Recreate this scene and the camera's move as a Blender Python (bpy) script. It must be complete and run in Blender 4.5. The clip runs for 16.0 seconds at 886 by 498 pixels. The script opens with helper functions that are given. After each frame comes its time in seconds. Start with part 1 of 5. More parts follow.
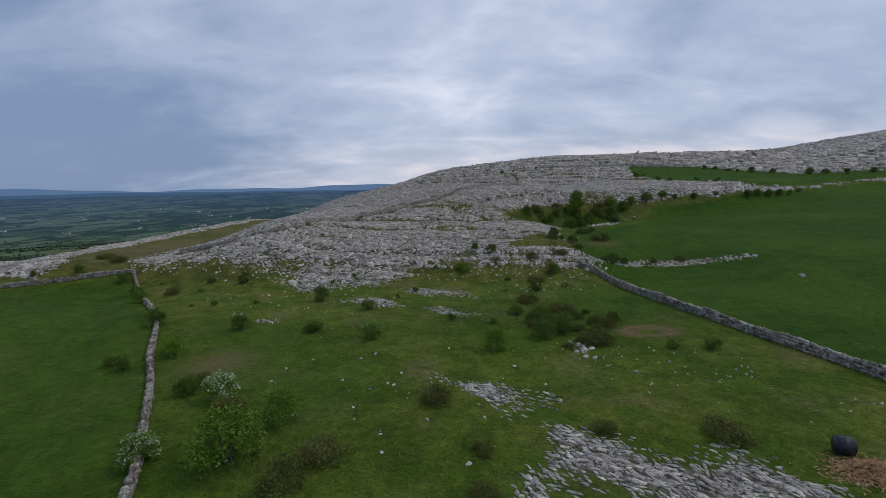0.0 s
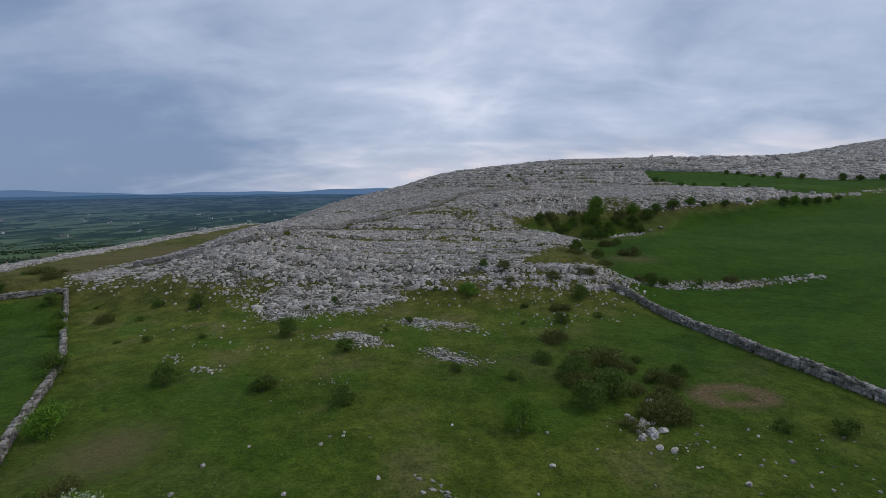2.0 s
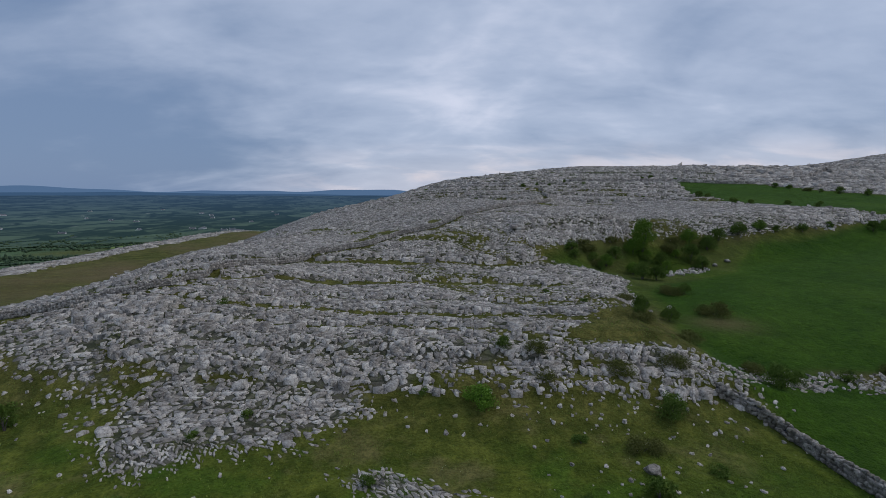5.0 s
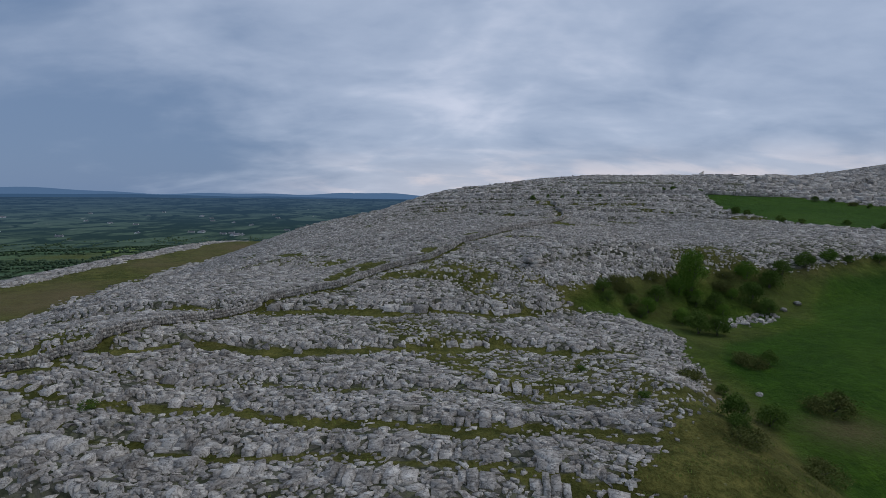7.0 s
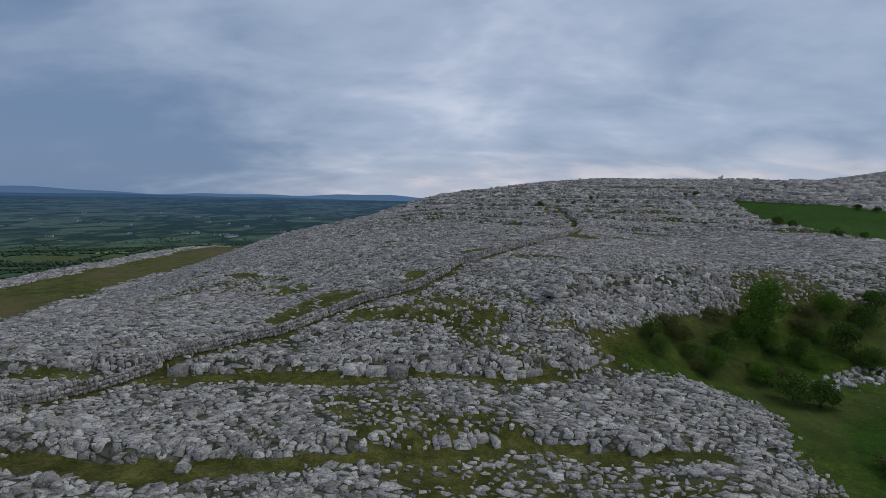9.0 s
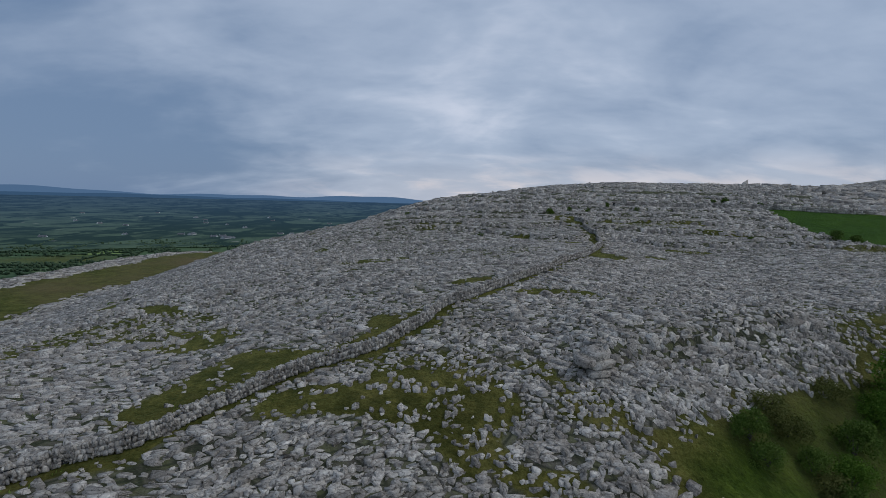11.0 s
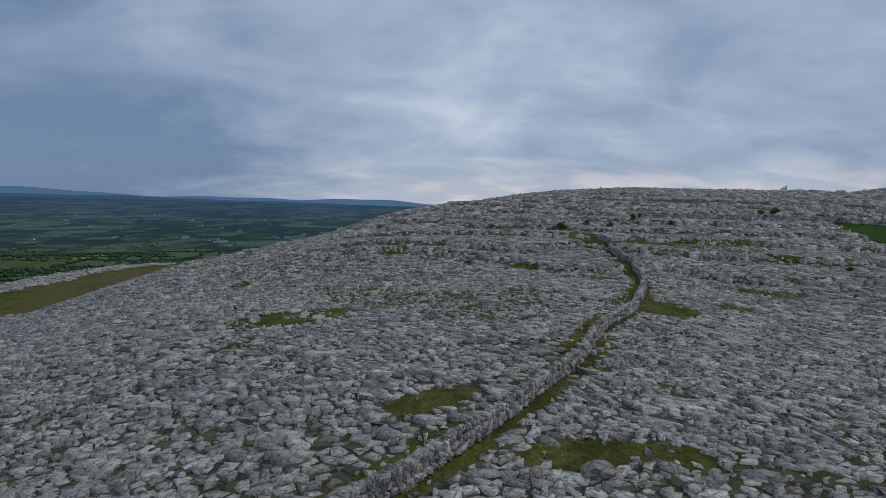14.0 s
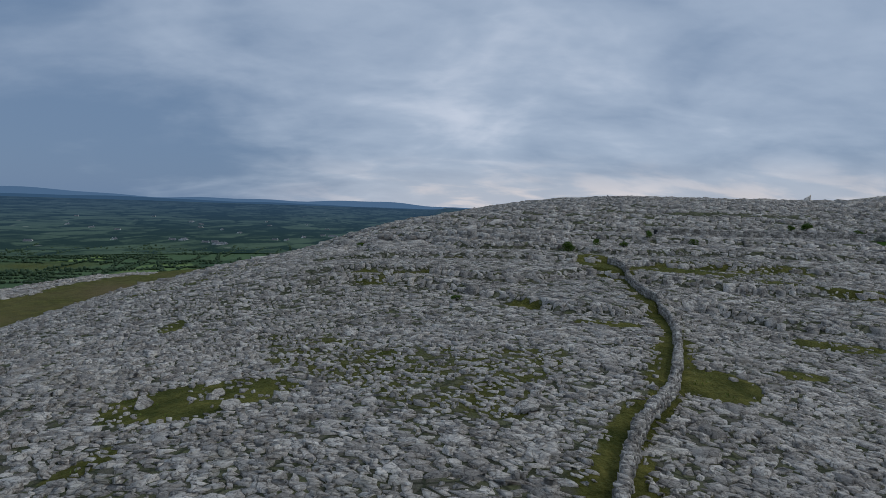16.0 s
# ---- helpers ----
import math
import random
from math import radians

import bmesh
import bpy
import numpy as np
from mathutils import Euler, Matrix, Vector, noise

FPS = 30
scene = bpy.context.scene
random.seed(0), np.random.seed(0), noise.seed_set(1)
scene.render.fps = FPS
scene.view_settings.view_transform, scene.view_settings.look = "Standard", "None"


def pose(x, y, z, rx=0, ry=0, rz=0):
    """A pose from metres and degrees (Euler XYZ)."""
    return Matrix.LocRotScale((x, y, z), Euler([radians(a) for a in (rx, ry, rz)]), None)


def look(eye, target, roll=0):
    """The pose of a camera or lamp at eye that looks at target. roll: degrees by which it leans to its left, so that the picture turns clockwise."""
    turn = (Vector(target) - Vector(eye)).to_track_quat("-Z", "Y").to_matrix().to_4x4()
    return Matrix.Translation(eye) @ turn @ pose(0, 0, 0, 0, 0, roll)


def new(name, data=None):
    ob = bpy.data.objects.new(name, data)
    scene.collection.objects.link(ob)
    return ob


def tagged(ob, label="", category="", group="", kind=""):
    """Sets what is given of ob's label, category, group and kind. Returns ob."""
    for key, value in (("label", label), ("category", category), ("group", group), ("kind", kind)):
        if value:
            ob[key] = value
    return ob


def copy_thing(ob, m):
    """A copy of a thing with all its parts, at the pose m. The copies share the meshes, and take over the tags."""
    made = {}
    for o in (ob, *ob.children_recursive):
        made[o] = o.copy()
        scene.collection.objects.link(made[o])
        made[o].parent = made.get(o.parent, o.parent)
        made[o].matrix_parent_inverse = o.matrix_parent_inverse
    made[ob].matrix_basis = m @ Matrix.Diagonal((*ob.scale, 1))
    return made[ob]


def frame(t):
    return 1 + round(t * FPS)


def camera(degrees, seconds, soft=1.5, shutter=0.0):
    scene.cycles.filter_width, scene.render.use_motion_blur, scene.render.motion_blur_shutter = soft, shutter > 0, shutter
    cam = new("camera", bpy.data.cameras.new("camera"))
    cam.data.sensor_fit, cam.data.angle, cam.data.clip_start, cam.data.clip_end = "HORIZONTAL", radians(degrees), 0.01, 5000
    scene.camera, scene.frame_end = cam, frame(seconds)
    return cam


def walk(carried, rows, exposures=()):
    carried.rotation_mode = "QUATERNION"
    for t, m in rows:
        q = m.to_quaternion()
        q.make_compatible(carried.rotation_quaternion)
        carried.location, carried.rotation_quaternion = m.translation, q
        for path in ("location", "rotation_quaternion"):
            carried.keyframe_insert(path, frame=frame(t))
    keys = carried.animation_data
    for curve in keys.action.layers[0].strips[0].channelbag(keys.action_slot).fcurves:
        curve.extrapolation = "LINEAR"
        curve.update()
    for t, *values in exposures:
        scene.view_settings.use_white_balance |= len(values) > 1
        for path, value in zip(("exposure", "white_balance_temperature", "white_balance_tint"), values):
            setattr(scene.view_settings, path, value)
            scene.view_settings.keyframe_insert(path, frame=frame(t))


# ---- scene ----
cam = camera(86.0, 16.0, soft=0.5)
# seconds, eye, heading to the left of +y, pitch, lean
PATH = [
    (0, 0.00, 0.00, 100.00, -1.14, -7.74, -1.16),
    (0.5, 0.01, 2.66, 99.93, -0.95, -7.46, -1.09),
    (1, 0.05, 5.51, 99.94, -0.85, -7.33, -0.97),
    (1.5, 0.13, 8.55, 99.87, -0.88, -7.27, -0.85),
    (2, 0.25, 11.73, 99.84, -0.95, -7.19, -0.72),
    (2.5, 0.41, 14.97, 100.07, -0.96, -7.11, -0.59),
    (3, 0.65, 18.38, 100.64, -0.85, -7.10, -0.43),
    (3.5, 0.81, 21.93, 101.35, -0.73, -7.14, -0.26),
    (3.7, 0.84, 23.38, 101.63, -0.69, -7.14, -0.19),
    (5.8, 1.49, 38.88, 102.23, -0.35, -6.70, 0.46),
    (6, 1.56, 40.34, 102.49, -0.34, -6.67, 0.47),
    (6.5, 1.75, 43.99, 103.27, -0.24, -6.59, 0.56),
    (7, 1.99, 47.63, 104.11, -0.17, -6.47, 0.65),
    (7.5, 2.21, 51.25, 104.65, -0.15, -6.42, 0.74),
    (8, 2.34, 54.71, 104.68, -0.21, -6.38, 0.78),
    (8.2, 2.40, 56.07, 104.64, -0.26, -6.34, 0.83),
    (10.3, 3.36, 71.10, 104.64, -0.38, -6.01, 1.51),
    (10.5, 3.54, 72.48, 104.80, -0.36, -5.97, 1.54),
    (11, 3.99, 75.92, 105.27, -0.34, -5.92, 1.58),
    (11.5, 4.45, 79.41, 105.68, -0.32, -5.80, 1.62),
    (12, 4.93, 82.86, 106.10, -0.29, -5.70, 1.74),
    (12.5, 5.41, 86.32, 106.16, -0.31, -5.65, 1.76),
    (13, 5.90, 89.71, 106.14, -0.33, -5.61, 1.77),
    (13.5, 6.33, 92.94, 106.08, -0.38, -5.60, 1.79),
    (14, 6.79, 96.11, 106.41, -0.40, -5.54, 1.80),
    (14.5, 7.30, 99.11, 107.30, -0.39, -5.46, 1.84),
    (15, 7.79, 101.68, 107.95, -0.25, -5.43, 1.95),
    (15.5, 8.18, 103.73, 108.14, -0.16, -5.39, 2.05),
    (16, 8.44, 105.26, 108.15, -0.17, -5.29, 2.11),
]


def aim(x, y, z, yaw, pitch, roll):
    a, b = radians(yaw), radians(pitch)
    way = Vector((-math.sin(a) * math.cos(b), math.cos(a) * math.cos(b), math.sin(b)))
    return look((x, y, z), Vector((x, y, z)) + 10 * way, roll)


walk(cam, [(t, aim(x, y, z, yaw, pitch, roll)) for t, x, y, z, yaw, pitch, roll in PATH], [(0, 0.30, 6750, 12.5), (3.5, 0.23, 6650, 12.5), (7, 0.05, 6500, 11.0), (11, 0.0, 6500, 8.5), (16, -0.04, 6500, 7.0)])

# ---- sky and light ----
SUN_UP, SUN_TURN = radians(52), radians(80)
world = bpy.data.worlds.new("sky")
scene.world = world
world.use_nodes = True


class Nodes:
    """A short way to write node trees."""

    def __init__(self, tree):
        self.tree = tree
        tree.nodes.clear()

    def add(self, kind, **values):
        node = self.tree.nodes.new(kind)
        for key, value in values.items():
            if key == "operation":
                node.operation = value
            elif key == "data_type":
                node.data_type = value
            elif key == "blend_type":
                node.blend_type = value
            elif key == "feature":
                node.feature = value
            elif key == "attribute_name":
                node.attribute_name = value
            elif key == "noise_dimensions":
                node.noise_dimensions = value
        return node

    def put(self, socket, value):
        if hasattr(value, "is_output"):
            self.tree.links.new(value, socket)
        else:
            socket.default_value = value

    def math(self, op, a, b=0.0, c=0.0):
        n = self.add("ShaderNodeMath", operation=op)
        for s, v in zip(n.inputs, (a, b, c)):
            self.put(s, v)
        return n.outputs[0]

    def mix(self, f, a, b, blend="MIX"):
        n = self.add("ShaderNodeMix", data_type="RGBA", blend_type=blend)
        self.put(n.inputs[0], f)
        for s, v in ((n.inputs[6], a), (n.inputs[7], b)):
            self.put(s, (*v, 1) if isinstance(v, tuple) and len(v) == 3 else v)
        return n.outputs[2]

    def noise(self, where, scale, detail=4.0, rough=0.55, distort=0.0):
        n = self.add("ShaderNodeTexNoise")
        self.put(n.inputs["Vector"], where)
        self.put(n.inputs["Scale"], scale)
        self.put(n.inputs["Detail"], detail)
        self.put(n.inputs["Roughness"], rough)
        self.put(n.inputs["Distortion"], distort)
        return n.outputs["Fac"]

    def cells(self, where, scale, feature="F1", out="Distance", rand=1.0):
        n = self.add("ShaderNodeTexVoronoi", feature=feature)
        self.put(n.inputs["Vector"], where)
        self.put(n.inputs["Scale"], scale)
        self.put(n.inputs["Randomness"], rand)
        return n.outputs[out]

    def ramp(self, value, low, high, a=0.0, b=1.0):
        n = self.add("ShaderNodeMapRange")
        n.interpolation_type = "SMOOTHSTEP"
        for s, v in zip(n.inputs, (value, low, high, a, b)):
            self.put(s, v)
        return n.outputs[0]

    def mapping(self, where, scale=(1, 1, 1), turn=(0, 0, 0)):
        n = self.add("ShaderNodeMapping")
        self.put(n.inputs[0], where)
        n.inputs["Scale"].default_value = scale
        n.inputs["Rotation"].default_value = turn
        return n.outputs[0]

    def noise_colour(self, where, scale):
        n = self.add("ShaderNodeTexNoise")
        self.put(n.inputs["Vector"], where)
        self.put(n.inputs["Scale"], scale)
        return n.outputs["Color"]

    def math_vector(self, a, b, share):
        n = self.add("ShaderNodeVectorMath", operation="MULTIPLY_ADD")
        self.put(n.inputs[0], b)
        n.inputs[1].default_value = (share, share, share)
        self.put(n.inputs[2], a)
        return n.outputs[0]

    def attr(self, name):
        return self.add("ShaderNodeAttribute", attribute_name=name).outputs["Fac"]


def make_sky():
    k = Nodes(world.node_tree)
    out, back = k.add("ShaderNodeOutputWorld"), k.add("ShaderNodeBackground")
    clear = k.add("ShaderNodeTexSky")
    clear.sky_type = "NISHITA"
    clear.sun_disc, clear.sun_elevation, clear.sun_rotation = False, SUN_UP, SUN_TURN
    way = k.add("ShaderNodeTexCoord").outputs["Generated"]
    parts = k.add("ShaderNodeSeparateXYZ")
    k.put(parts.inputs[0], way)
    up = k.math("MAXIMUM", parts.outputs[2], 0.0)
    flat = k.math("ADD", up, 0.30)
    deck = k.add("ShaderNodeCombineXYZ")
    k.put(deck.inputs[0], k.math("DIVIDE", parts.outputs[0], flat))
    k.put(deck.inputs[1], k.math("DIVIDE", parts.outputs[1], flat))
    deck = deck.outputs[0]
    big = k.noise(k.mapping(deck, (1.0, 1.2, 1), (0, 0, 0.5)), 1.5, 4.0, 0.5, 0.5)
    streak = k.noise(k.mapping(deck, (1.0, 1.7, 1), (0, 0, 0.35)), 2.1, 5.0, 0.52, 0.35)
    fine = k.noise(k.mapping(deck, (1.2, 2.0, 1), (0, 0, 0.3)), 6.5, 5.0, 0.6, 0.4)
    cover = k.math("ADD", k.math("MULTIPLY", big, 0.70), k.math("ADD", k.math("MULTIPLY", streak, 0.30), k.math("MULTIPLY", fine, 0.10)))
    cover = k.math("ADD", cover, k.math("SUBTRACT", k.math("ADD", k.ramp(parts.outputs[0], -0.62, -0.16, -0.13, 0.06), k.math("MULTIPLY", k.ramp(parts.outputs[0], -0.55, -0.15, -0.24, 0.0), k.ramp(up, 0.05, 0.28, 1.0, 0.0))), k.ramp(parts.outputs[0], 0.0, 0.6, 0.0, 0.07)))
    light = k.ramp(cover, 0.24, 0.74)
    colour = k.mix(light, SKY_DARK, SKY_LIGHT)
    colour = k.mix(k.ramp(cover, 0.60, 0.82, 0.0, 0.6), colour, SKY_BRIGHT)
    glow = k.math("MULTIPLY", k.ramp(up, 0.0, 0.12, 1.0, 0.0), k.ramp(parts.outputs[0], -0.45, 0.12, 0.0, 0.85))
    warm = k.mix(k.ramp(streak, 0.45, 0.62), (0.42, 0.45, 0.54), (0.66, 0.60, 0.62))
    colour = k.mix(glow, colour, warm)
    blue = k.mix(0.94, k.mix(1.0, clear.outputs[0], (0.09, 0.09, 0.09), "MULTIPLY"), colour)
    k.put(back.inputs[0], blue)
    k.put(back.inputs[1], SKY_STRENGTH)
    k.put(out.inputs[0], back.outputs[0])


SKY_DARK, SKY_LIGHT, SKY_BRIGHT, SKY_STRENGTH = (0.135, 0.205, 0.335), (0.36, 0.43, 0.56), (0.62, 0.65, 0.76), 1.12
make_sky()
sun = new("sun", bpy.data.lights.new("sun", "SUN"))
sun.data.energy, sun.data.angle, sun.data.color = 0.75, radians(20), (1.0, 0.96, 0.9)
sun.matrix_world = look((0, 0, 300), Vector((0, 0, 300)) - Vector((math.sin(SUN_TURN) * math.cos(SUN_UP), math.cos(SUN_TURN) * math.cos(SUN_UP), math.sin(SUN_UP))) * 100)


# ---- materials ----
def material(name, paint, rough=0.85, bump=None, spec=0.3, fuzz=0.0):
    m = bpy.data.materials.new(name)
    m.use_nodes = True
    k = Nodes(m.node_tree)
    out, body = k.add("ShaderNodeOutputMaterial"), k.add("ShaderNodeBsdfPrincipled")
    k.put(out.inputs[0], body.outputs[0])
    where = k.add("ShaderNodeTexCoord").outputs["Object"]
    colour, height, deep = paint(k, where)
    k.put(body.inputs["Base Color"], (*colour, 1) if isinstance(colour, tuple) and len(colour) == 3 else colour)
    k.put(body.inputs["Roughness"], rough)
    k.put(body.inputs["Specular IOR Level"], spec)
    if fuzz:
        body.inputs["Sheen Weight"].default_value, body.inputs["Sheen Roughness"].default_value = fuzz, 0.5
        body.inputs["Sheen Tint"].default_value = (0.35, 0.60, 0.20, 1)
    if height is not None:
        b = k.add("ShaderNodeBump")
        k.put(b.inputs["Height"], height)
        b.inputs["Strength"].default_value, b.inputs["Distance"].default_value = 0.8, deep
        k.put(body.inputs["Normal"], b.outputs[0])
    return m


def island(k):
    return k.add("ShaderNodeNewGeometry").outputs["Random Per Island"]


def own_random(k):
    return k.add("ShaderNodeObjectInfo").outputs["Random"]


def limestone(k, where, shade):
    """Pale grey limestone: weather stains, lichen, pits and hair cracks."""
    stain = k.noise(where, 0.8, 5, 0.62)
    grain = k.noise(where, 7.0, 5, 0.7)
    colour = k.mix(k.ramp(stain, 0.36, 0.66), (0.335, 0.302, 0.262), (0.530, 0.493, 0.440))
    colour = k.mix(k.ramp(grain, 0.52, 0.70, 0.0, 0.8), colour, (0.70, 0.655, 0.59))
    colour = k.mix(k.ramp(grain, 0.47, 0.34, 0.0, 0.8), colour, (0.115, 0.103, 0.088))
    crack = k.cells(k.mapping(k.math_vector(where, k.noise_colour(where, 3.0), 0.35), (1, 2.2, 1), (0, 0, 0.35)), 1.7, "DISTANCE_TO_EDGE")
    colour = k.mix(k.ramp(crack, 0.0, 0.035, 0.55, 0.0), colour, (0.09, 0.08, 0.068))
    tone = k.math("ADD", k.math("MULTIPLY", shade, 0.75), 0.62)
    bright = k.add("ShaderNodeHueSaturation")
    k.put(bright.inputs["Value"], tone)
    k.put(bright.inputs["Color"], colour)
    moss = k.ramp(k.noise(where, 0.35, 4, 0.6), 0.58, 0.74, 0.0, 0.4)
    return k.mix(moss, bright.outputs[0], (0.15, 0.145, 0.085)), k.math("ADD", grain, k.math("ADD", k.math("MULTIPLY", stain, 1.5), k.ramp(crack, 0.0, 0.06, -0.8, 0.0))), 0.08


def paint_stone(k, where):
    return limestone(k, where, island(k))


def paint_block(k, where):
    return limestone(k, k.add("ShaderNodeNewGeometry").outputs["Position"], own_random(k))


WALL_STAIN = 0.10


def paint_wall(k, where):
    colour, height, deep = limestone(k, where, island(k))
    return k.mix(WALL_STAIN, colour, (0.085, 0.08, 0.074)), height, deep


def paint_wall_block(k, where):
    colour, height, deep = limestone(k, k.add("ShaderNodeNewGeometry").outputs["Position"], own_random(k))
    return k.mix(WALL_STAIN, colour, (0.085, 0.08, 0.074)), height, deep


def mossed(k, colour, where):
    """Old walling: brown algae and moss over the limestone."""
    moss = k.ramp(k.noise(where, 1.6, 4, 0.65), 0.44, 0.62, 0.25, 0.85)
    return k.mix(moss, colour, k.mix(k.noise(where, 9.0, 3, 0.6), (0.070, 0.060, 0.042), (0.125, 0.112, 0.078)))


def paint_old_wall(k, where):
    colour, height, deep = limestone(k, where, island(k))
    return mossed(k, colour, where), height, deep


def paint_old_block(k, where):
    place = k.add("ShaderNodeNewGeometry").outputs["Position"]
    colour, height, deep = limestone(k, place, own_random(k))
    return mossed(k, colour, place), height, deep


def paint_ground(k, where):
    """Pasture, rough grass, worn earth and bare limestone, laid by the sheet's own cover values."""
    slow, mid, fine = k.noise(where, 0.05, 5, 0.6), k.noise(where, 0.5, 5, 0.62), k.noise(where, 6.0, 4, 0.65)
    lush = k.mix(k.ramp(mid, 0.3, 0.72), (0.020, 0.052, 0.003), (0.037, 0.086, 0.006))
    lush = k.mix(k.ramp(slow, 0.42, 0.66, 0.0, 0.6), lush, (0.056, 0.104, 0.009))
    rough = k.mix(k.ramp(mid, 0.34, 0.66), (0.058, 0.079, 0.009), (0.118, 0.138, 0.020))
    rough = k.mix(k.ramp(k.noise(where, 0.17, 5, 0.65), 0.50, 0.66, 0.0, 0.75), rough, (0.165, 0.140, 0.055))
    rough = k.mix(k.ramp(k.noise(where, 0.23, 4, 0.6), 0.50, 0.68, 0.0, 0.7), rough, (0.050, 0.108, 0.009))
    rough = k.mix(k.math("MULTIPLY", k.attr("dry"), 0.85), rough, k.mix(k.ramp(mid, 0.36, 0.66), (0.062, 0.056, 0.015), (0.135, 0.118, 0.034)))
    grass = k.mix(k.attr("lush"), rough, lush)
    tussock = k.noise(where, 1.7, 4, 0.7, 0.4)
    grass = k.mix(k.ramp(tussock, 0.50, 0.64, 0.0, 0.6), grass, k.mix(1.0, grass, (1.55, 1.45, 1.5), "MULTIPLY"))
    grass = k.mix(k.ramp(tussock, 0.48, 0.36, 0.0, 0.65), grass, k.mix(1.0, grass, (0.55, 0.60, 0.55), "MULTIPLY"))
    grass = k.mix(k.ramp(fine, 0.42, 0.66, 0.0, 0.7), grass, k.mix(1.0, grass, (0.45, 0.47, 0.40), "MULTIPLY"))
    speck = k.ramp(k.cells(where, 1.3), 0.11, 0.06)
    speck = k.math("MULTIPLY", speck, k.math("MULTIPLY", k.ramp(mid, 0.50, 0.60), k.attr("rough")))
    grass = k.mix(k.math("MULTIPLY", speck, 0.35), grass, (0.28, 0.29, 0.18))
    earth = k.mix(k.ramp(fine, 0.35, 0.65), (0.100, 0.064, 0.034), (0.185, 0.130, 0.074))
    grass = k.mix(k.attr("earth"), grass, earth)
    stone, _, _ = limestone(k, where, k.cells(where, 0.8, "F1", "Color"))
    joint = k.cells(k.mapping(where, (0.8, 1.3, 0.6)), 1.25, "DISTANCE_TO_EDGE")
    # soil between the laid stones, its colour kept dark to paint in the gaps' shade
    shaded_soil = k.mix(k.ramp(k.noise(where, 0.9, 4, 0.65), 0.42, 0.60), (0.060, 0.052, 0.038), (0.074, 0.078, 0.026))
    stone = k.mix(k.math("MULTIPLY", k.attr("laid"), 0.85), stone, shaded_soil)
    stone = k.mix(k.ramp(joint, 0.02, 0.13, 0.85, 0.0), stone, (0.035, 0.036, 0.024))
    cover = k.ramp(k.math("ADD", k.attr("rocky"), k.math("MULTIPLY", k.math("SUBTRACT", mid, 0.5), 0.9)), 0.40, 0.62)
    colour = k.mix(cover, grass, stone)
    town = k.attr("plain")
    field = k.cells(k.mapping(where, (1, 0.62, 1), (0, 0, 0.3)), 0.0125, "F1", "Color")
    hedge = k.cells(k.mapping(where, (1, 0.62, 1), (0, 0, 0.3)), 0.0125, "DISTANCE_TO_EDGE")
    pick = k.add("ShaderNodeSeparateColor")
    k.put(pick.inputs[0], field)
    green = k.mix(pick.outputs[0], (0.050, 0.088, 0.050), (0.105, 0.155, 0.075))
    green = k.mix(k.ramp(pick.outputs[1], 0.66, 0.80, 0.0, 0.85), green, (0.19, 0.26, 0.085))
    wood = k.noise(where, 0.006, 5, 0.65)
    green = k.mix(k.ramp(wood, 0.56, 0.62), green, (0.026, 0.050, 0.030))
    green = k.mix(k.ramp(k.noise(where, 0.03, 4, 0.7), 0.55, 0.66, 0.0, 0.6), green, (0.034, 0.060, 0.034))
    green = k.mix(k.ramp(k.math("ADD", hedge, k.math("MULTIPLY", k.noise(where, 0.05, 3, 0.6), 0.1)), 0.085, 0.115, 0.8, 0.0), green, (0.026, 0.050, 0.030))
    colour = k.mix(town, colour, green)
    return colour, k.math("ADD", k.math("ADD", k.math("MULTIPLY", fine, 0.6), k.math("MULTIPLY", tussock, 0.7)), mid), 0.26


def plain_paint(a, b, scale, deep=0.02):
    def paint(k, where):
        n = k.noise(where, scale, 4, 0.6)
        return k.mix(k.ramp(n, 0.3, 0.7), a, b), n, deep

    return paint


def leaf_paint(a, b):
    def paint(k, where):
        r = k.math("ADD", k.math("MULTIPLY", island(k), 0.75), k.math("MULTIPLY", own_random(k), 0.25))
        return k.mix(r, a, b), None, 0

    return paint


STONE = material("limestone", paint_stone, 0.9)
BLOCK = material("limestone_block", paint_block, 0.9)
WALLING = material("walling_stone", paint_wall, 0.92)
WALL_BLOCK = material("walling_block", paint_wall_block, 0.92)
OLD_WALLING = material("mossy_walling", paint_old_wall, 0.95)
OLD_BLOCK = material("mossy_walling_block", paint_old_block, 0.95)
GROUND = material("ground", paint_ground, 0.95, spec=0.05, fuzz=0.10)
LEAF = material("hawthorn_leaf", leaf_paint((0.052, 0.112, 0.011), (0.150, 0.25, 0.034)), 0.85, spec=0.1)
LEAF_DARK = material("thorn_leaf", leaf_paint((0.046, 0.088, 0.012), (0.125, 0.185, 0.036)), 0.85, spec=0.1)
LEAF_DRY = material("bramble_leaf", leaf_paint((0.058, 0.072, 0.016), (0.150, 0.155, 0.045)), 0.9, spec=0.1)
LEAF_FRESH = material("fresh_leaf", leaf_paint((0.050, 0.125, 0.010), (0.160, 0.28, 0.035)), 0.85, spec=0.1)
BLOSSOM = material("blossom", leaf_paint((0.34, 0.40, 0.24), (0.66, 0.68, 0.54)), 0.7)
BARK = material("bark", plain_paint((0.05, 0.043, 0.036), (0.13, 0.115, 0.10), 12), 0.9)
BLADE = material("grass_blade", leaf_paint((0.095, 0.150, 0.016), (0.20, 0.25, 0.05)), 0.8)
PLASTIC = material("bale_wrap", plain_paint((0.012, 0.013, 0.018), (0.035, 0.036, 0.045), 5, 0.05), 0.35)
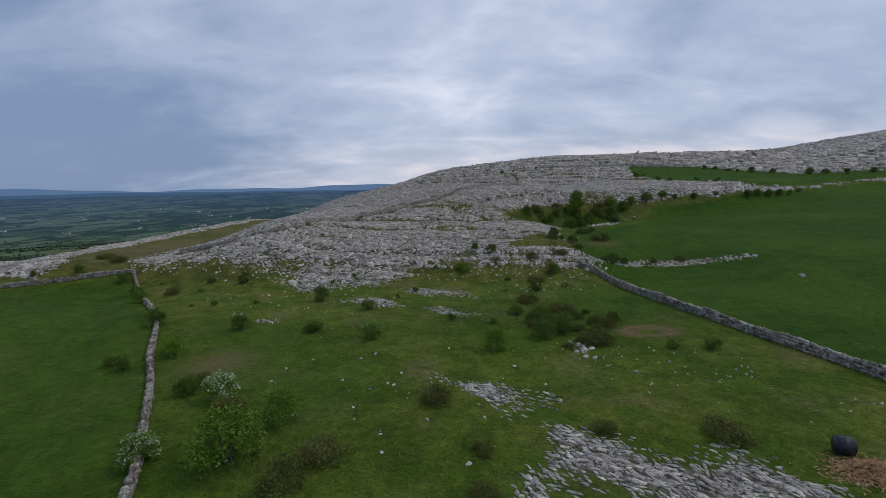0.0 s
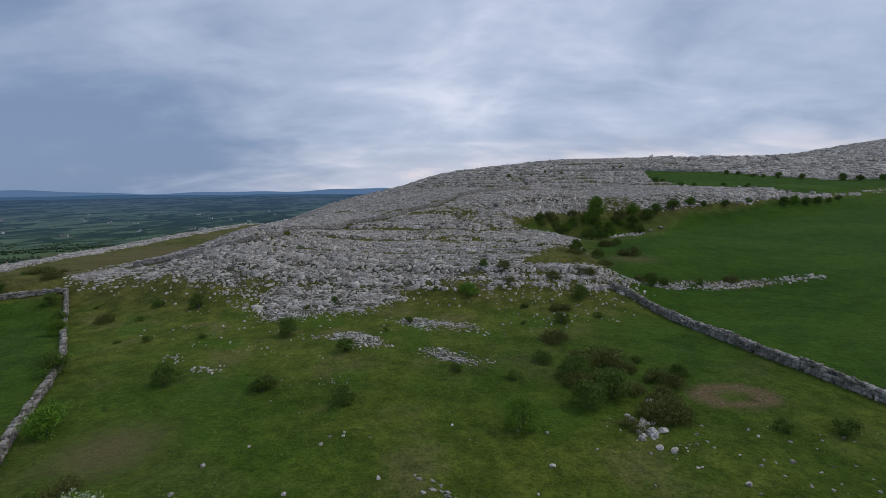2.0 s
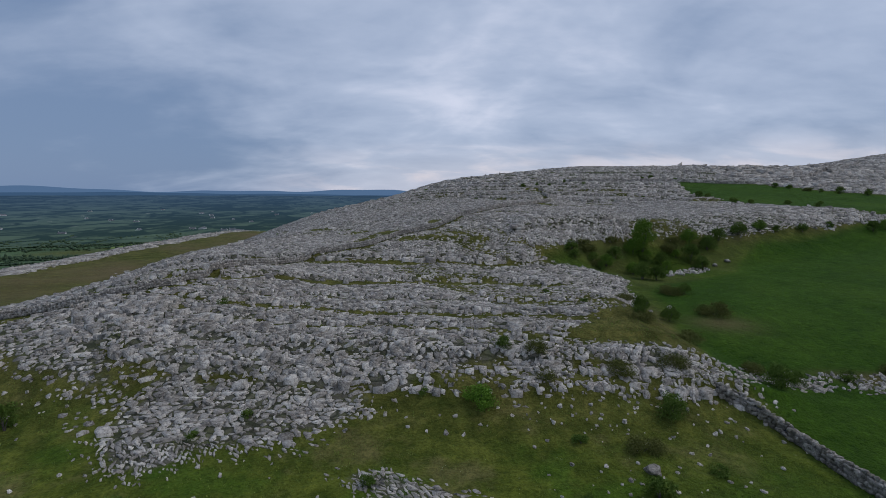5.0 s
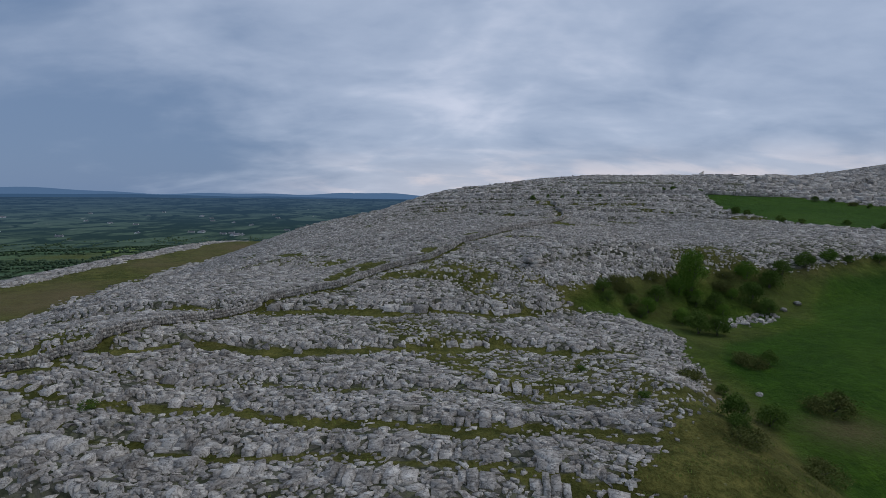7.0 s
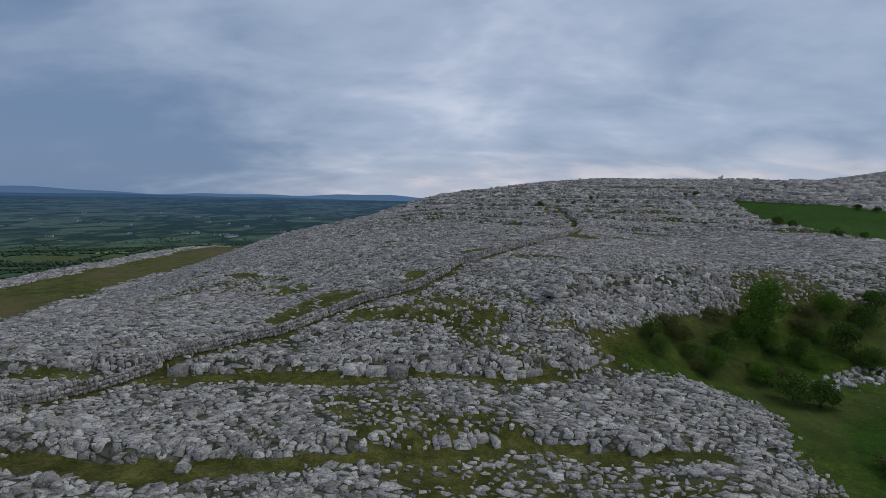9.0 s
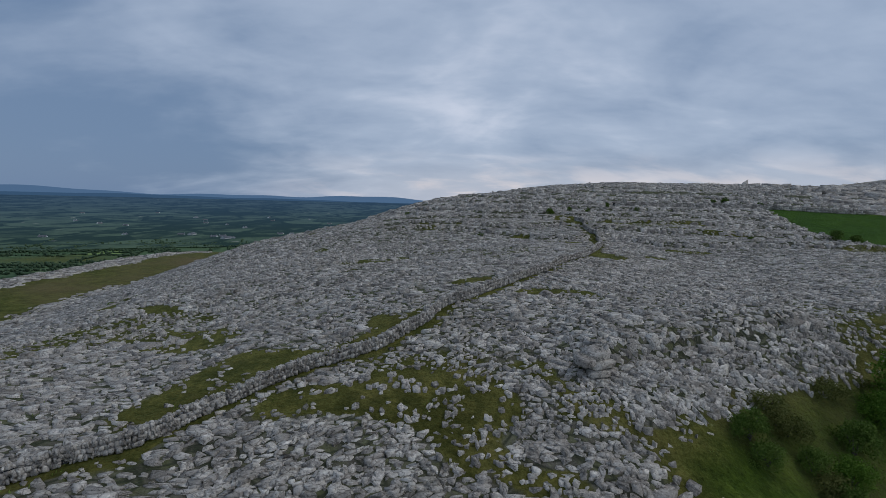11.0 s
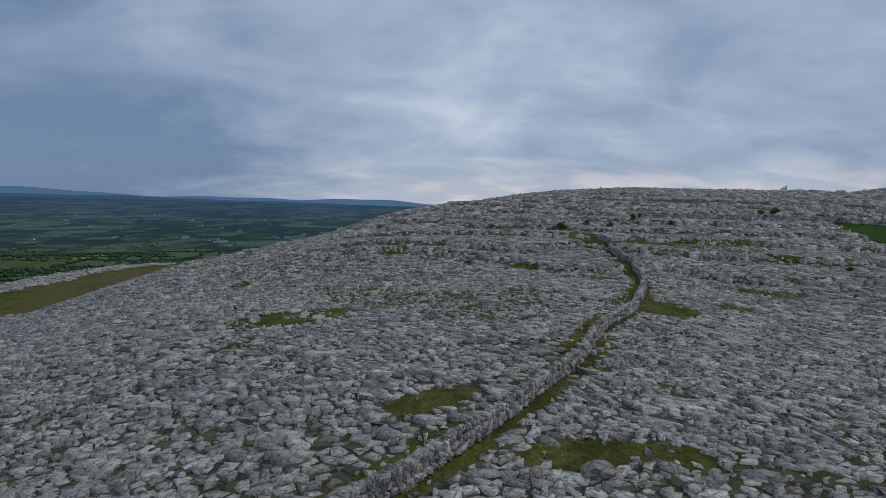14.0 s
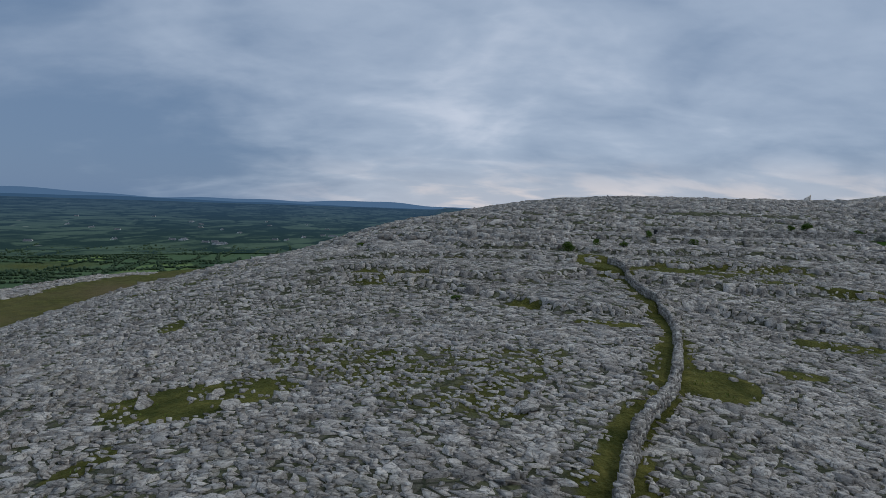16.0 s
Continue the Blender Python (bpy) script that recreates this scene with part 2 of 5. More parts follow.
STRAW = material("old_hay", plain_paint((0.26, 0.15, 0.07), (0.50, 0.31, 0.16), 6, 0.1), 0.95)
RENDER_WHITE = material("white_render", plain_paint((0.66, 0.66, 0.64), (0.80, 0.80, 0.78), 1.5), 0.8)
SLATE = material("slate", plain_paint((0.07, 0.075, 0.085), (0.15, 0.155, 0.17), 2), 0.6)
GLASS_DARK = material("window_glass", plain_paint((0.02, 0.025, 0.03), (0.05, 0.055, 0.06), 2), 0.1)
STEEL = material("galvanised_steel", plain_paint((0.45, 0.46, 0.47), (0.6, 0.6, 0.6), 4), 0.4)


# ---- mesh helpers ----
def part(name, bm, mat, parent=None, label=""):
    me = bpy.data.meshes.new(name)
    bm.to_mesh(me)
    bm.free()
    return held(name, me, mat, parent, label)


def held(name, me, mat, parent=None, label=""):
    if not me.materials:
        me.materials.append(mat)
    ob = new(name, me)
    if parent:
        ob.parent = parent
    return tagged(ob, label) if label else ob


def mesh_from(name, verts, faces):
    """A mesh from arrays: places, and faces of one size."""
    me = bpy.data.meshes.new(name)
    verts, faces = np.asarray(verts, np.float32), np.asarray(faces, np.int32)
    side = faces.shape[1]
    me.vertices.add(len(verts))
    me.vertices.foreach_set("co", verts.ravel())
    me.loops.add(faces.size)
    me.loops.foreach_set("vertex_index", faces.ravel())
    me.polygons.add(len(faces))
    me.polygons.foreach_set("loop_start", np.arange(0, faces.size, side, dtype=np.int32))
    me.polygons.foreach_set("loop_total", np.full(len(faces), side, np.int32))
    me.update(calc_edges=True)
    return me


# ---- the lie of the land ----
def sp(v, s=4.0):
    """A soft ramp: 0 below nought, v above it."""
    return s * np.logaddexp(0, v / s)


def ss(a, b, v):
    u = np.clip((v - a) / (b - a), 0, 1)
    return u * u * (3 - 2 * u)


PROFILE_Y = (-400, -60, 30, 56, 61, 65.5, 71, 80, 88, 92, 97, 101, 106, 120, 145, 162, 178, 192, 214, 250, 310, 420, 700)
PROFILE_Z = (84, 86.2, 87.1, 87.8, 88.7, 90.9, 91.5, 92.0, 92.6, 93.4, 95.3, 96.2, 97.5, 99.1, 100.6, 102.7, 105.2, 109.7, 111.2, 111.9, 111.3, 106, 80)


def wave(x, y, size, seed):
    """Slow, smooth unevenness between about -1 and 1."""
    a, b = x / size + seed * 1.7, y / size - seed * 2.3
    return (np.sin(a + 1.3 * np.sin(b * 0.7)) + np.sin(b * 1.3 + 1.1 * np.sin(a * 0.9 + seed)) + np.sin((a + b) * 0.61 + seed)) / 3


def inside(x, y, ring, soft):
    """How far inside a ring of plan points, softened over that many metres: 0 to 1."""
    x, y = np.asarray(x, float), np.asarray(y, float)
    xs, ys = [p[0] for p in ring], [p[1] for p in ring]
    box = (x > min(xs) - soft) & (x < max(xs) + soft) & (y > min(ys) - soft) & (y < max(ys) + soft)
    if x.ndim and not box.all():
        out = np.zeros(x.shape)
        if box.any():
            out[box] = inside(x[box], y[box], ring, soft)
        return out
    near = np.full(x.shape, 1e9)
    odd = np.zeros(x.shape, bool)
    for (ax, ay), (bx, by) in zip(ring, ring[1:] + ring[:1]):
        u = np.clip(((x - ax) * (bx - ax) + (y - ay) * (by - ay)) / ((bx - ax) ** 2 + (by - ay) ** 2), 0, 1)
        near = np.minimum(near, np.hypot(x - ax - u * (bx - ax), y - ay - u * (by - ay)))
        if ay != by:
            odd ^= ((ay > y) != (by > y)) & (x < (bx - ax) * (y - ay) / (by - ay) + ax)
    return ss(-soft, soft, np.where(odd, near, -near))


LOW = [(22, 65.5), (20.5, 69), (19.5, 74), (19, 84), (15, 90.5), (13, 97), (20, 102), (30, 106), (39, 107.6), (50, 110.3), (70, 117), (97, 126), (120, 138), (170, 150), (260, 140), (260, 40), (45, 50)]
FIELD = [(21.5, 66), (21.5, 72), (22.8, 77), (24.3, 80.2), (24.6, 85.3), (28, 90.5), (34, 93), (41.5, 96.7), (44.4, 101.4), (51, 107.5), (60, 110), (80, 119), (97, 124), (120, 136), (170, 148), (260, 140), (260, 0), (29.7, 20), (28.6, 30), (25.6, 39), (23.4, 49), (22.7, 59)]
UPPER = [(73, 179), (63, 150), (64, 136), (72, 128.5), (84, 122.5), (97, 125), (122, 138), (172, 152), (172, 158), (118, 154), (103, 168), (88, 180)]


LAST = {}


def low_depth(x, y):
    """Metres inside the brink of the low ground, negative outside it, no further than nine."""
    if LAST.get("lx") is x and LAST.get("ly") is y:
        return LAST["low"]
    px, py = np.atleast_1d(x).astype(float), np.atleast_1d(y).astype(float)
    out = np.full(px.shape, -9.0)
    box = (px > 5) & (px < 269) & (py > 31) & (py < 159)
    qx, qy = px[box], py[box]
    near, odd = np.full(qx.shape, 1e9), np.zeros(qx.shape, bool)
    for (ax, ay), (bx, by) in zip(LOW, LOW[1:] + LOW[:1]):
        u = np.clip(((qx - ax) * (bx - ax) + (qy - ay) * (by - ay)) / ((bx - ax) ** 2 + (by - ay) ** 2), 0, 1)
        near = np.minimum(near, np.hypot(qx - ax - u * (bx - ax), qy - ay - u * (by - ay)))
        if ay != by:
            odd ^= ((ay > qy) != (by > qy)) & (qx < (bx - ax) * (qy - ay) / (by - ay) + ax)
    out[box] = np.clip(np.where(odd, near, -near), -9, 9)
    out = out.reshape(np.shape(x))
    LAST.update(lx=x, ly=y, low=out)
    return out


def base(x, y):
    """The smooth lie of the land, without ledges, kept for the same places asked again."""
    if not (LAST.get("bx") is x and LAST.get("by") is y):
        LAST.update(bx=x, by=y, base=lie(x, y))
    return LAST["base"]


# slow swells and hollows of the hillside: heights on a wide grid, twelve by ten metres
SWELL_X, SWELL_Y = np.arange(-36, 45, 12.0), np.arange(62, 152, 10.0)
SWELLS = [
    (-0.7, -0.2, -0.0, -0.3, -0.2, -0.9, -1.0),
    (-0.7, 1.2, -0.2, 0.1, 0.2, 0.6, -0.3),
    (0.3, 1.5, -0.1, 0.1, -0.8, 0.6, 0.5),
    (1.0, 1.0, 0.5, 0.0, -0.8, -0.3, -0.0),
    (1.1, 0.6, -0.6, 0.0, 0.2, -0.3, -0.2),
    (0.4, -0.1, -1.1, 0.1, 0.5, -0.1, -0.3),
    (-0.2, -0.0, -0.3, -0.1, 0.2, -0.4, -0.7),
    (-0.5, -0.1, -0.1, -0.9, 0.2, 0.1, -0.8),
    (-0.1, -0.1, -1.1, -0.7, -0.5, 0.0, -0.5),
]


def swells(x, y):
    x, y = np.asarray(x, float), np.asarray(y, float)
    out = np.zeros(x.shape)
    near = (x > -70) & (x < 70) & (y > 38) & (y < 170)
    if near.any():
        px, py = x[near], y[near]
        along = [np.exp(-(((px - c) / 11) ** 2)) for c in SWELL_X]
        out[near] = sum(np.exp(-(((py - c) / 9) ** 2)) * sum(h * a for h, a in zip(row, along)) for c, row in zip(SWELL_Y, SWELLS))
    return out


def lie(x, y):
    """The smooth lie of the land, without ledges."""
    p = np.interp(y, PROFILE_Y, PROFILE_Z)
    for d in (-2.0, 2.0):
        p = p + np.interp(y + d, PROFILE_Y, PROFILE_Z)
    p = p / 3
    drop = 0.143 * ss(150, 230, y) * sp(50 - x, 8) + 0.25 * ss(74, 112, y) * sp(-8 - x) + 0.10 * (1 - ss(74, 112, y)) * ss(64, 76, y) * sp(-24 - x, 3)
    drop = drop + 0.02 * sp(x - 40, 10) + 0.14 * ss(105, 130, y) * sp(-33 - x, 3) + 0.077 * ss(185, 215, y) * sp(28 - x, 6) + 3.0 * np.exp(-(((x + 17) / 17) ** 2) - ((y - 186) / 22) ** 2)
    z = p - drop
    bench = 85.2 - 0.10 * sp(y - 235, 10) - 0.4 * sp(-96 - x, 4) - 0.035 * sp(x + 84, 4) + 0.25 * wave(x, y, 14, 3)
    z = bench + sp(z - bench, 1.0)
    field = 89.0 + 0.06 * (y - 66) + 0.02 * (x - 30)
    field = field + 2.6 * np.exp(-(((x - 17) / 8) ** 2) - ((y - 93) / 8) ** 2)
    gentle = ss(26, 36, x)
    scree = ss(90, 98, y)
    z = z + (field - z) * ss(-3.6 - 3.4 * gentle + 2.6 * scree, 3.6 + 3.4 * gentle + (4.9 - 3.0 * gentle) * scree, low_depth(x, y))
    z = z + swells(x, y)
    far = 52.5 * np.exp(-(((x - 520) / 250) ** 2) - ((y - 430) / 240) ** 2)
    z = z + far
    plain = 20 + 1.2 * wave(x, y, 90, 5) + 0.012 * sp(np.hypot(x, y) - 1500, 200)
    return plain + sp(z - plain, 3)


# the feet of the terraces: height of the step, how grassy its foot is, and its line in plan
FEET = [
    (0.45, 0.4, [(-40, 66), (-28, 70.4), (-22.5, 65.5), (-17, 63.6), (-2.9, 62.6), (4.5, 62), (20, 62.6)]),
    (0.55, 0.2, [(-40, 69), (-28, 72), (-21, 68.3), (-16, 66.3), (-3, 65.3), (5, 64.8), (20, 65)]),
    (0.30, 0.7, [(-40, 71.6), (-29, 73.6), (-20, 70.6), (-11.5, 69.8), (-3.5, 70), (5, 69.4), (11, 67.6), (20, 67.4)]),
    (0.35, 0.9, [(-40, 73), (-29, 75), (-18.6, 72.4), (-10.3, 73.7), (-3.6, 72.8), (5, 72.4), (18, 71)]),
    (0.35, 0.6, [(-40, 76), (-24, 75.9), (-14.8, 75.6), (-8.2, 77.2), (2, 77), (9.8, 76.4), (20, 75.4)]),
    (0.50, 1.0, [(-40, 79), (-24, 77.6), (-19, 79), (-16.4, 81.2), (-8, 82.9), (1.2, 84.1), (6.2, 85.4), (14, 85.3), (19, 86.5)]),
    (0.60, 0.9, [(-40, 88), (-24, 88.6), (-14, 90.2), (-7, 90.7), (3.3, 91.4), (7.8, 92.2), (12.7, 93.4), (17, 96.6), (30, 103)]),
    (0.00, 0.0, [(-40, 112), (40, 118)]),
    (0.70, 0.4, [(-25, 146), (-2.6, 149.2), (3, 149.5), (9, 148), (14, 145.4), (18.5, 141.7), (23, 140.8), (27, 143), (30, 143.6), (34, 140.3), (44, 139.2), (60, 138)]),
    (0.70, 0.5, [(-25, 150), (-3, 152.2), (7, 152), (13, 150.2), (18, 150), (24, 153), (27, 151), (29, 150), (37, 148.2), (45, 148.2), (60, 146)]),
    (0.60, 0.5, [(-25, 158), (5, 159), (20, 158.6), (30, 157.3), (43, 156.5), (60, 155)]),
]
STEP = 1.0


def terraced(x, y):
    """How strongly the hill is stepped at a place."""
    return ss(58, 62, y) * (1 - inside(x, y, UPPER, 3.0)) * (1 - ss(-2.0, 2.0, low_depth(x, y))) * ss(-44, -30, x) * (1 - ss(110, 125, y) * (1 - ss(-12, 2, x)) * (1 - ss(160, 166, y))) * (1 - ss(230, 300, y))


def rise(x, y):
    """Metres behind the foot of the last step, metres on to the next one, the step's height, and how grassy the next foot is."""
    x, y = np.asarray(x, float), np.asarray(y, float)
    lift = (base(x, y) + 0.30 * wave(x, y, 9, 1) + 0.14 * wave(x, y, 3.1, 2)) / STEP
    u = lift - np.floor(lift)
    back, ahead, high, green = 7 * u, 7 * (1 - u), np.where(y > 161, 0.8, 0.0), np.full(x.shape, 0.35)
    near = (y > 52) & (y < 161)
    if near.any():
        px = x[near]
        py = y[near] + 0.55 * wave(px, y[near], 4.1, 25) + 0.25 * wave(px, y[near], 1.5, 26)
        last, nxt = np.full(px.shape, 45.0), np.full(px.shape, 175.0)
        h, g = np.zeros(px.shape), np.full(px.shape, 0.2)
        for tall, grassy, line in FEET:
            f = np.interp(px, [p[0] for p in line], [p[1] for p in line])
            over = py >= f
            first = ~over & (nxt > 170)
            last, h = np.where(over, f, last), np.where(over, tall, h)
            nxt, g = np.where(first, f, nxt), np.where(first, grassy, g)
        back, ahead, high, green = (np.array(v) for v in (back, ahead, high, green))
        back[near], ahead[near], high[near], green[near] = py - last, nxt - py, h, g
    return back, ahead, high, green


# the larger ledges: line of the foot in plan, height, courses, width of a block
CLIFF = ([(11.4, 99.4), (15, 101.2), (19.5, 102.9), (24, 104.4), (29.6, 106.9)], 1.2, 4, 1.1)
LEDGES = [
    CLIFF,
    (FEET[6][2][2:8], 0.55, 1, 0.75),
    ([(-19, 79), (-16.4, 81.2), (-8, 82.9), (1.2, 84.1), (6.2, 85.4)], 0.32, 1, 0.6),
    (FEET[0][2][1:], 0.36, 1, 0.55),
    (FEET[1][2][1:], 0.44, 2, 0.5),
    ([(-25, 68.9), (-21.8, 67), (-16.5, 65), (-3, 64), (5, 63.4), (20, 63.8)], 0.36, 1, 0.55),
    ([(-24, 71), (-20.4, 69.4), (-12, 68), (-3.2, 67.6), (5, 67.1), (10, 66.4)], 0.32, 1, 0.55),
    (FEET[2][2][1:7], 0.26, 1, 0.5),
    (FEET[3][2][1:6], 0.24, 1, 0.5),
    (FEET[4][2][1:6], 0.24, 1, 0.5),
    (FEET[8][2][2:], 0.55, 1, 0.5),
    (FEET[9][2][2:], 0.55, 1, 0.5),
    (FEET[10][2][1:], 0.50, 1, 0.7),
    ([(-6, 172.6), (9, 171.8), (17, 167.4), (23, 165.8)], 0.90, 2, 0.7),
    ([(-30, 102), (-24, 104.5), (-18, 105.5), (-12, 107)], 0.35, 1, 0.8),
]


def ground(x, y):
    """The height of the ground."""
    x, y = np.asarray(x, float), np.asarray(y, float)
    back, ahead, high, _ = rise(x, y)
    step = high * (ss(0.0, 0.7, back) - back / np.maximum(back + ahead, 0.1)) * (1 - 0.5 * ss(165, 185, y))
    z = base(x, y) + step * terraced(x, y)
    edge = ss(-2.2, 2.2, low_depth(x, y))
    edge = np.clip(4 * edge * (1 - edge), 0, 1) * ss(74, 84, y) * (1 - ss(28, 36, x))
    bed = z / 0.6 + 0.25 * wave(x, y, 3.3, 9)
    z = z + edge * 0.3 * (np.floor(bed) + ss(0.55, 0.95, bed - np.floor(bed)) - bed)
    for line, high, courses, wide in (CLIFF,):
        lx, ly = [p[0] for p in line], [p[1] for p in line]
        near = (x > lx[0] - 1) & (x < lx[-1] + 1) & (y > min(ly)) & (y < max(ly) + 8)
        if near.any():
            px, back = x[near], y[near] - np.interp(x[near], lx, ly)
            ends = ss(lx[0] - 1, lx[0] + 2, px) * (1 - ss(lx[-1] - 2, lx[-1] + 1, px))
            z = np.array(z)
            z[near] += 0.8 * high * ends * ss(0.0, 0.9, back) * (1 - ss(1.8, 8, back))
    return z + 0.12 * wave(x, y, 5.3, 7) + 0.05 * wave(x, y, 1.7, 8)



HILL_WALL = [(-40, 75), (-34, 74.4), (-29.9, 73.9), (-26.2, 74.2), (-22.9, 75.6), (-21.2, 78.8), (-20.3, 82), (-18.5, 84.1), (-16.4, 86.9), (-15, 90), (-13.5, 91.4), (-12, 92.2), (-10.2, 93.8), (-8.2, 94.6), (-6.9, 96.3), (-5.2, 98.1), (-3.8, 99.6), (-2.8, 100.5), (-1.2, 101.3), (0.7, 102.5), (2.1, 104.1), (3.2, 105.2), (3.7, 106.6), (4.5, 107.9), (5.7, 108.6), (7.4, 110.2), (9.3, 112.2), (11.3, 114.6), (13.2, 117), (14.3, 119.1), (15.5, 121.6), (17, 124.1), (18.9, 126.1), (20.7, 128.8), (24.4, 136.2), (25.4, 139), (26.3, 143), (25.9, 145.4), (26.6, 150.4), (27.6, 155.5), (27.2, 158)]


def near_line(x, y, line):
    """How far a place is from a plan line."""
    near = np.full(np.shape(x), 1e9)
    for (ax, ay), (bx, by) in zip(line, line[1:]):
        u = np.clip(((x - ax) * (bx - ax) + (y - ay) * (by - ay)) / ((bx - ax) ** 2 + (by - ay) ** 2), 0, 1)
        near = np.minimum(near, np.hypot(x - ax - u * (bx - ax), y - ay - u * (by - ay)))
    return near


FRONT_X = (-62, -42, -37, -30, -23.7, -18.8, -13.7, -6.8, -1.2, 3, 10, 17, 22)
FRONT_Y = (62.5, 64, 63.6, 62.6, 60.2, 57.9, 55.4, 57.4, 59.8, 61.3, 61.5, 61.4, 62)
PATCHES = [
    [(24, 65.9), (30, 67.4), (37, 67.4), (42, 67), (42, 65.6), (37, 65.4), (26, 64.6)],
    [(-0.9, 31.8), (1, 29.8), (4.6, 28.9), (7.2, 27.5), (7, 25.6), (3.8, 24), (2.4, 25.6), (1.7, 28.7)],
    [(5.3, 23.9), (9.1, 23.4), (11.5, 21.4), (15, 20.9), (15.8, 19), (17, 17.6), (16, 13), (4, 12), (2.9, 18.2), (3.6, 19.6), (5.5, 20.9)],
    [(-10.2, 51), (-7.2, 52), (-3.4, 48.6), (-1.8, 46.2), (-4.8, 47.4), (-9.2, 49.1)],
    [(-1.9, 46.7), (0.3, 47.8), (2.5, 46), (4.6, 44.2), (2.9, 43.9), (0.3, 45.2)],
    [(-5.3, 55.8), (-1.5, 56.2), (3, 54.3), (7.6, 51.4), (5.3, 50.7), (1, 51.6), (-2.5, 53.4)],
    [(-20.3, 46.2), (-19.4, 46.6), (-18.2, 44.8), (-19.5, 44.9)],
    [(-17.4, 44.4), (-14.8, 44.1), (-14.8, 43.2), (-17, 43.4)],
]
WALL_GRASS = [(-5.3, 98.7), (-3.7, 100.6), (-0.4, 102.5), (1.4, 104.3), (2.7, 106.3), (0.4, 107), (-0.9, 105.3), (-2.5, 103.5), (-7.4, 103.6), (-8.6, 100.6), (-10.5, 96), (-8.2, 95.4)]
# grassy hollows in the pavement: middle, half length and half width, turn in degrees
HOLLOWS = [
    (-3, 127.5, 5.0, 2.8, 22), (-5, 122.3, 1.5, 0.8, 45), (-12.8, 142.6, 1.2, 1.8, 0), (6.8, 113.3, 2.4, 1.1, 12), (23, 129, 2.8, 1.8, 35), (29.8, 131.6, 2.3, 0.9, 0),
    (11.5, 110.4, 2.6, 0.8, 5), (14.3, 110.3, 1.3, 0.7, -20), (20.6, 139, 2.5, 1.0, -5), (15.4, 143.6, 1.5, 0.6, -30), (33, 154.2, 5.4, 2.0, -10), (45, 149, 6.5, 0.7, -18),
    (36.8, 137, 4.2, 1.0, -10), (26.0, 155.5, 2.6, 5.5, 10), (-13, 107, 4.6, 2.8, -10), (-19.5, 116, 2.8, 1.1, -35), (-27.5, 121, 2.8, 1.4, -45),
    (0.5, 98, 6.0, 1.7, 15), (-6.5, 90.0, 6, 0.6, 5),
]


def hollow(x, y):
    """How far a place lies in one of the grassy hollows, 0 to 1."""
    out = np.zeros(np.shape(x))
    for cx, cy, a, b, turn in HOLLOWS:
        c, s = math.cos(radians(turn)), math.sin(radians(turn))
        u, v = ((x - cx) * c + (y - cy) * s) / a, ((y - cy) * c - (x - cx) * s) / b
        out = np.maximum(out, 1 - ss(0.7, 1.15, np.hypot(u, v)))
    return out


WEST_Y = (60, 70, 80, 100, 120, 145, 260)
WEST_X = (-41, -42.5, -46, -55, -62, -65, -65)
EAST_Y = (60, 65.2, 66.2, 67.5, 70, 73, 76.3, 80, 83, 88, 92, 95, 97)
EAST_X = (22.5, 21.5, 15, 11, 12.8, 14.5, 17.5, 20, 22, 23.6, 23.2, 19.5, 17)


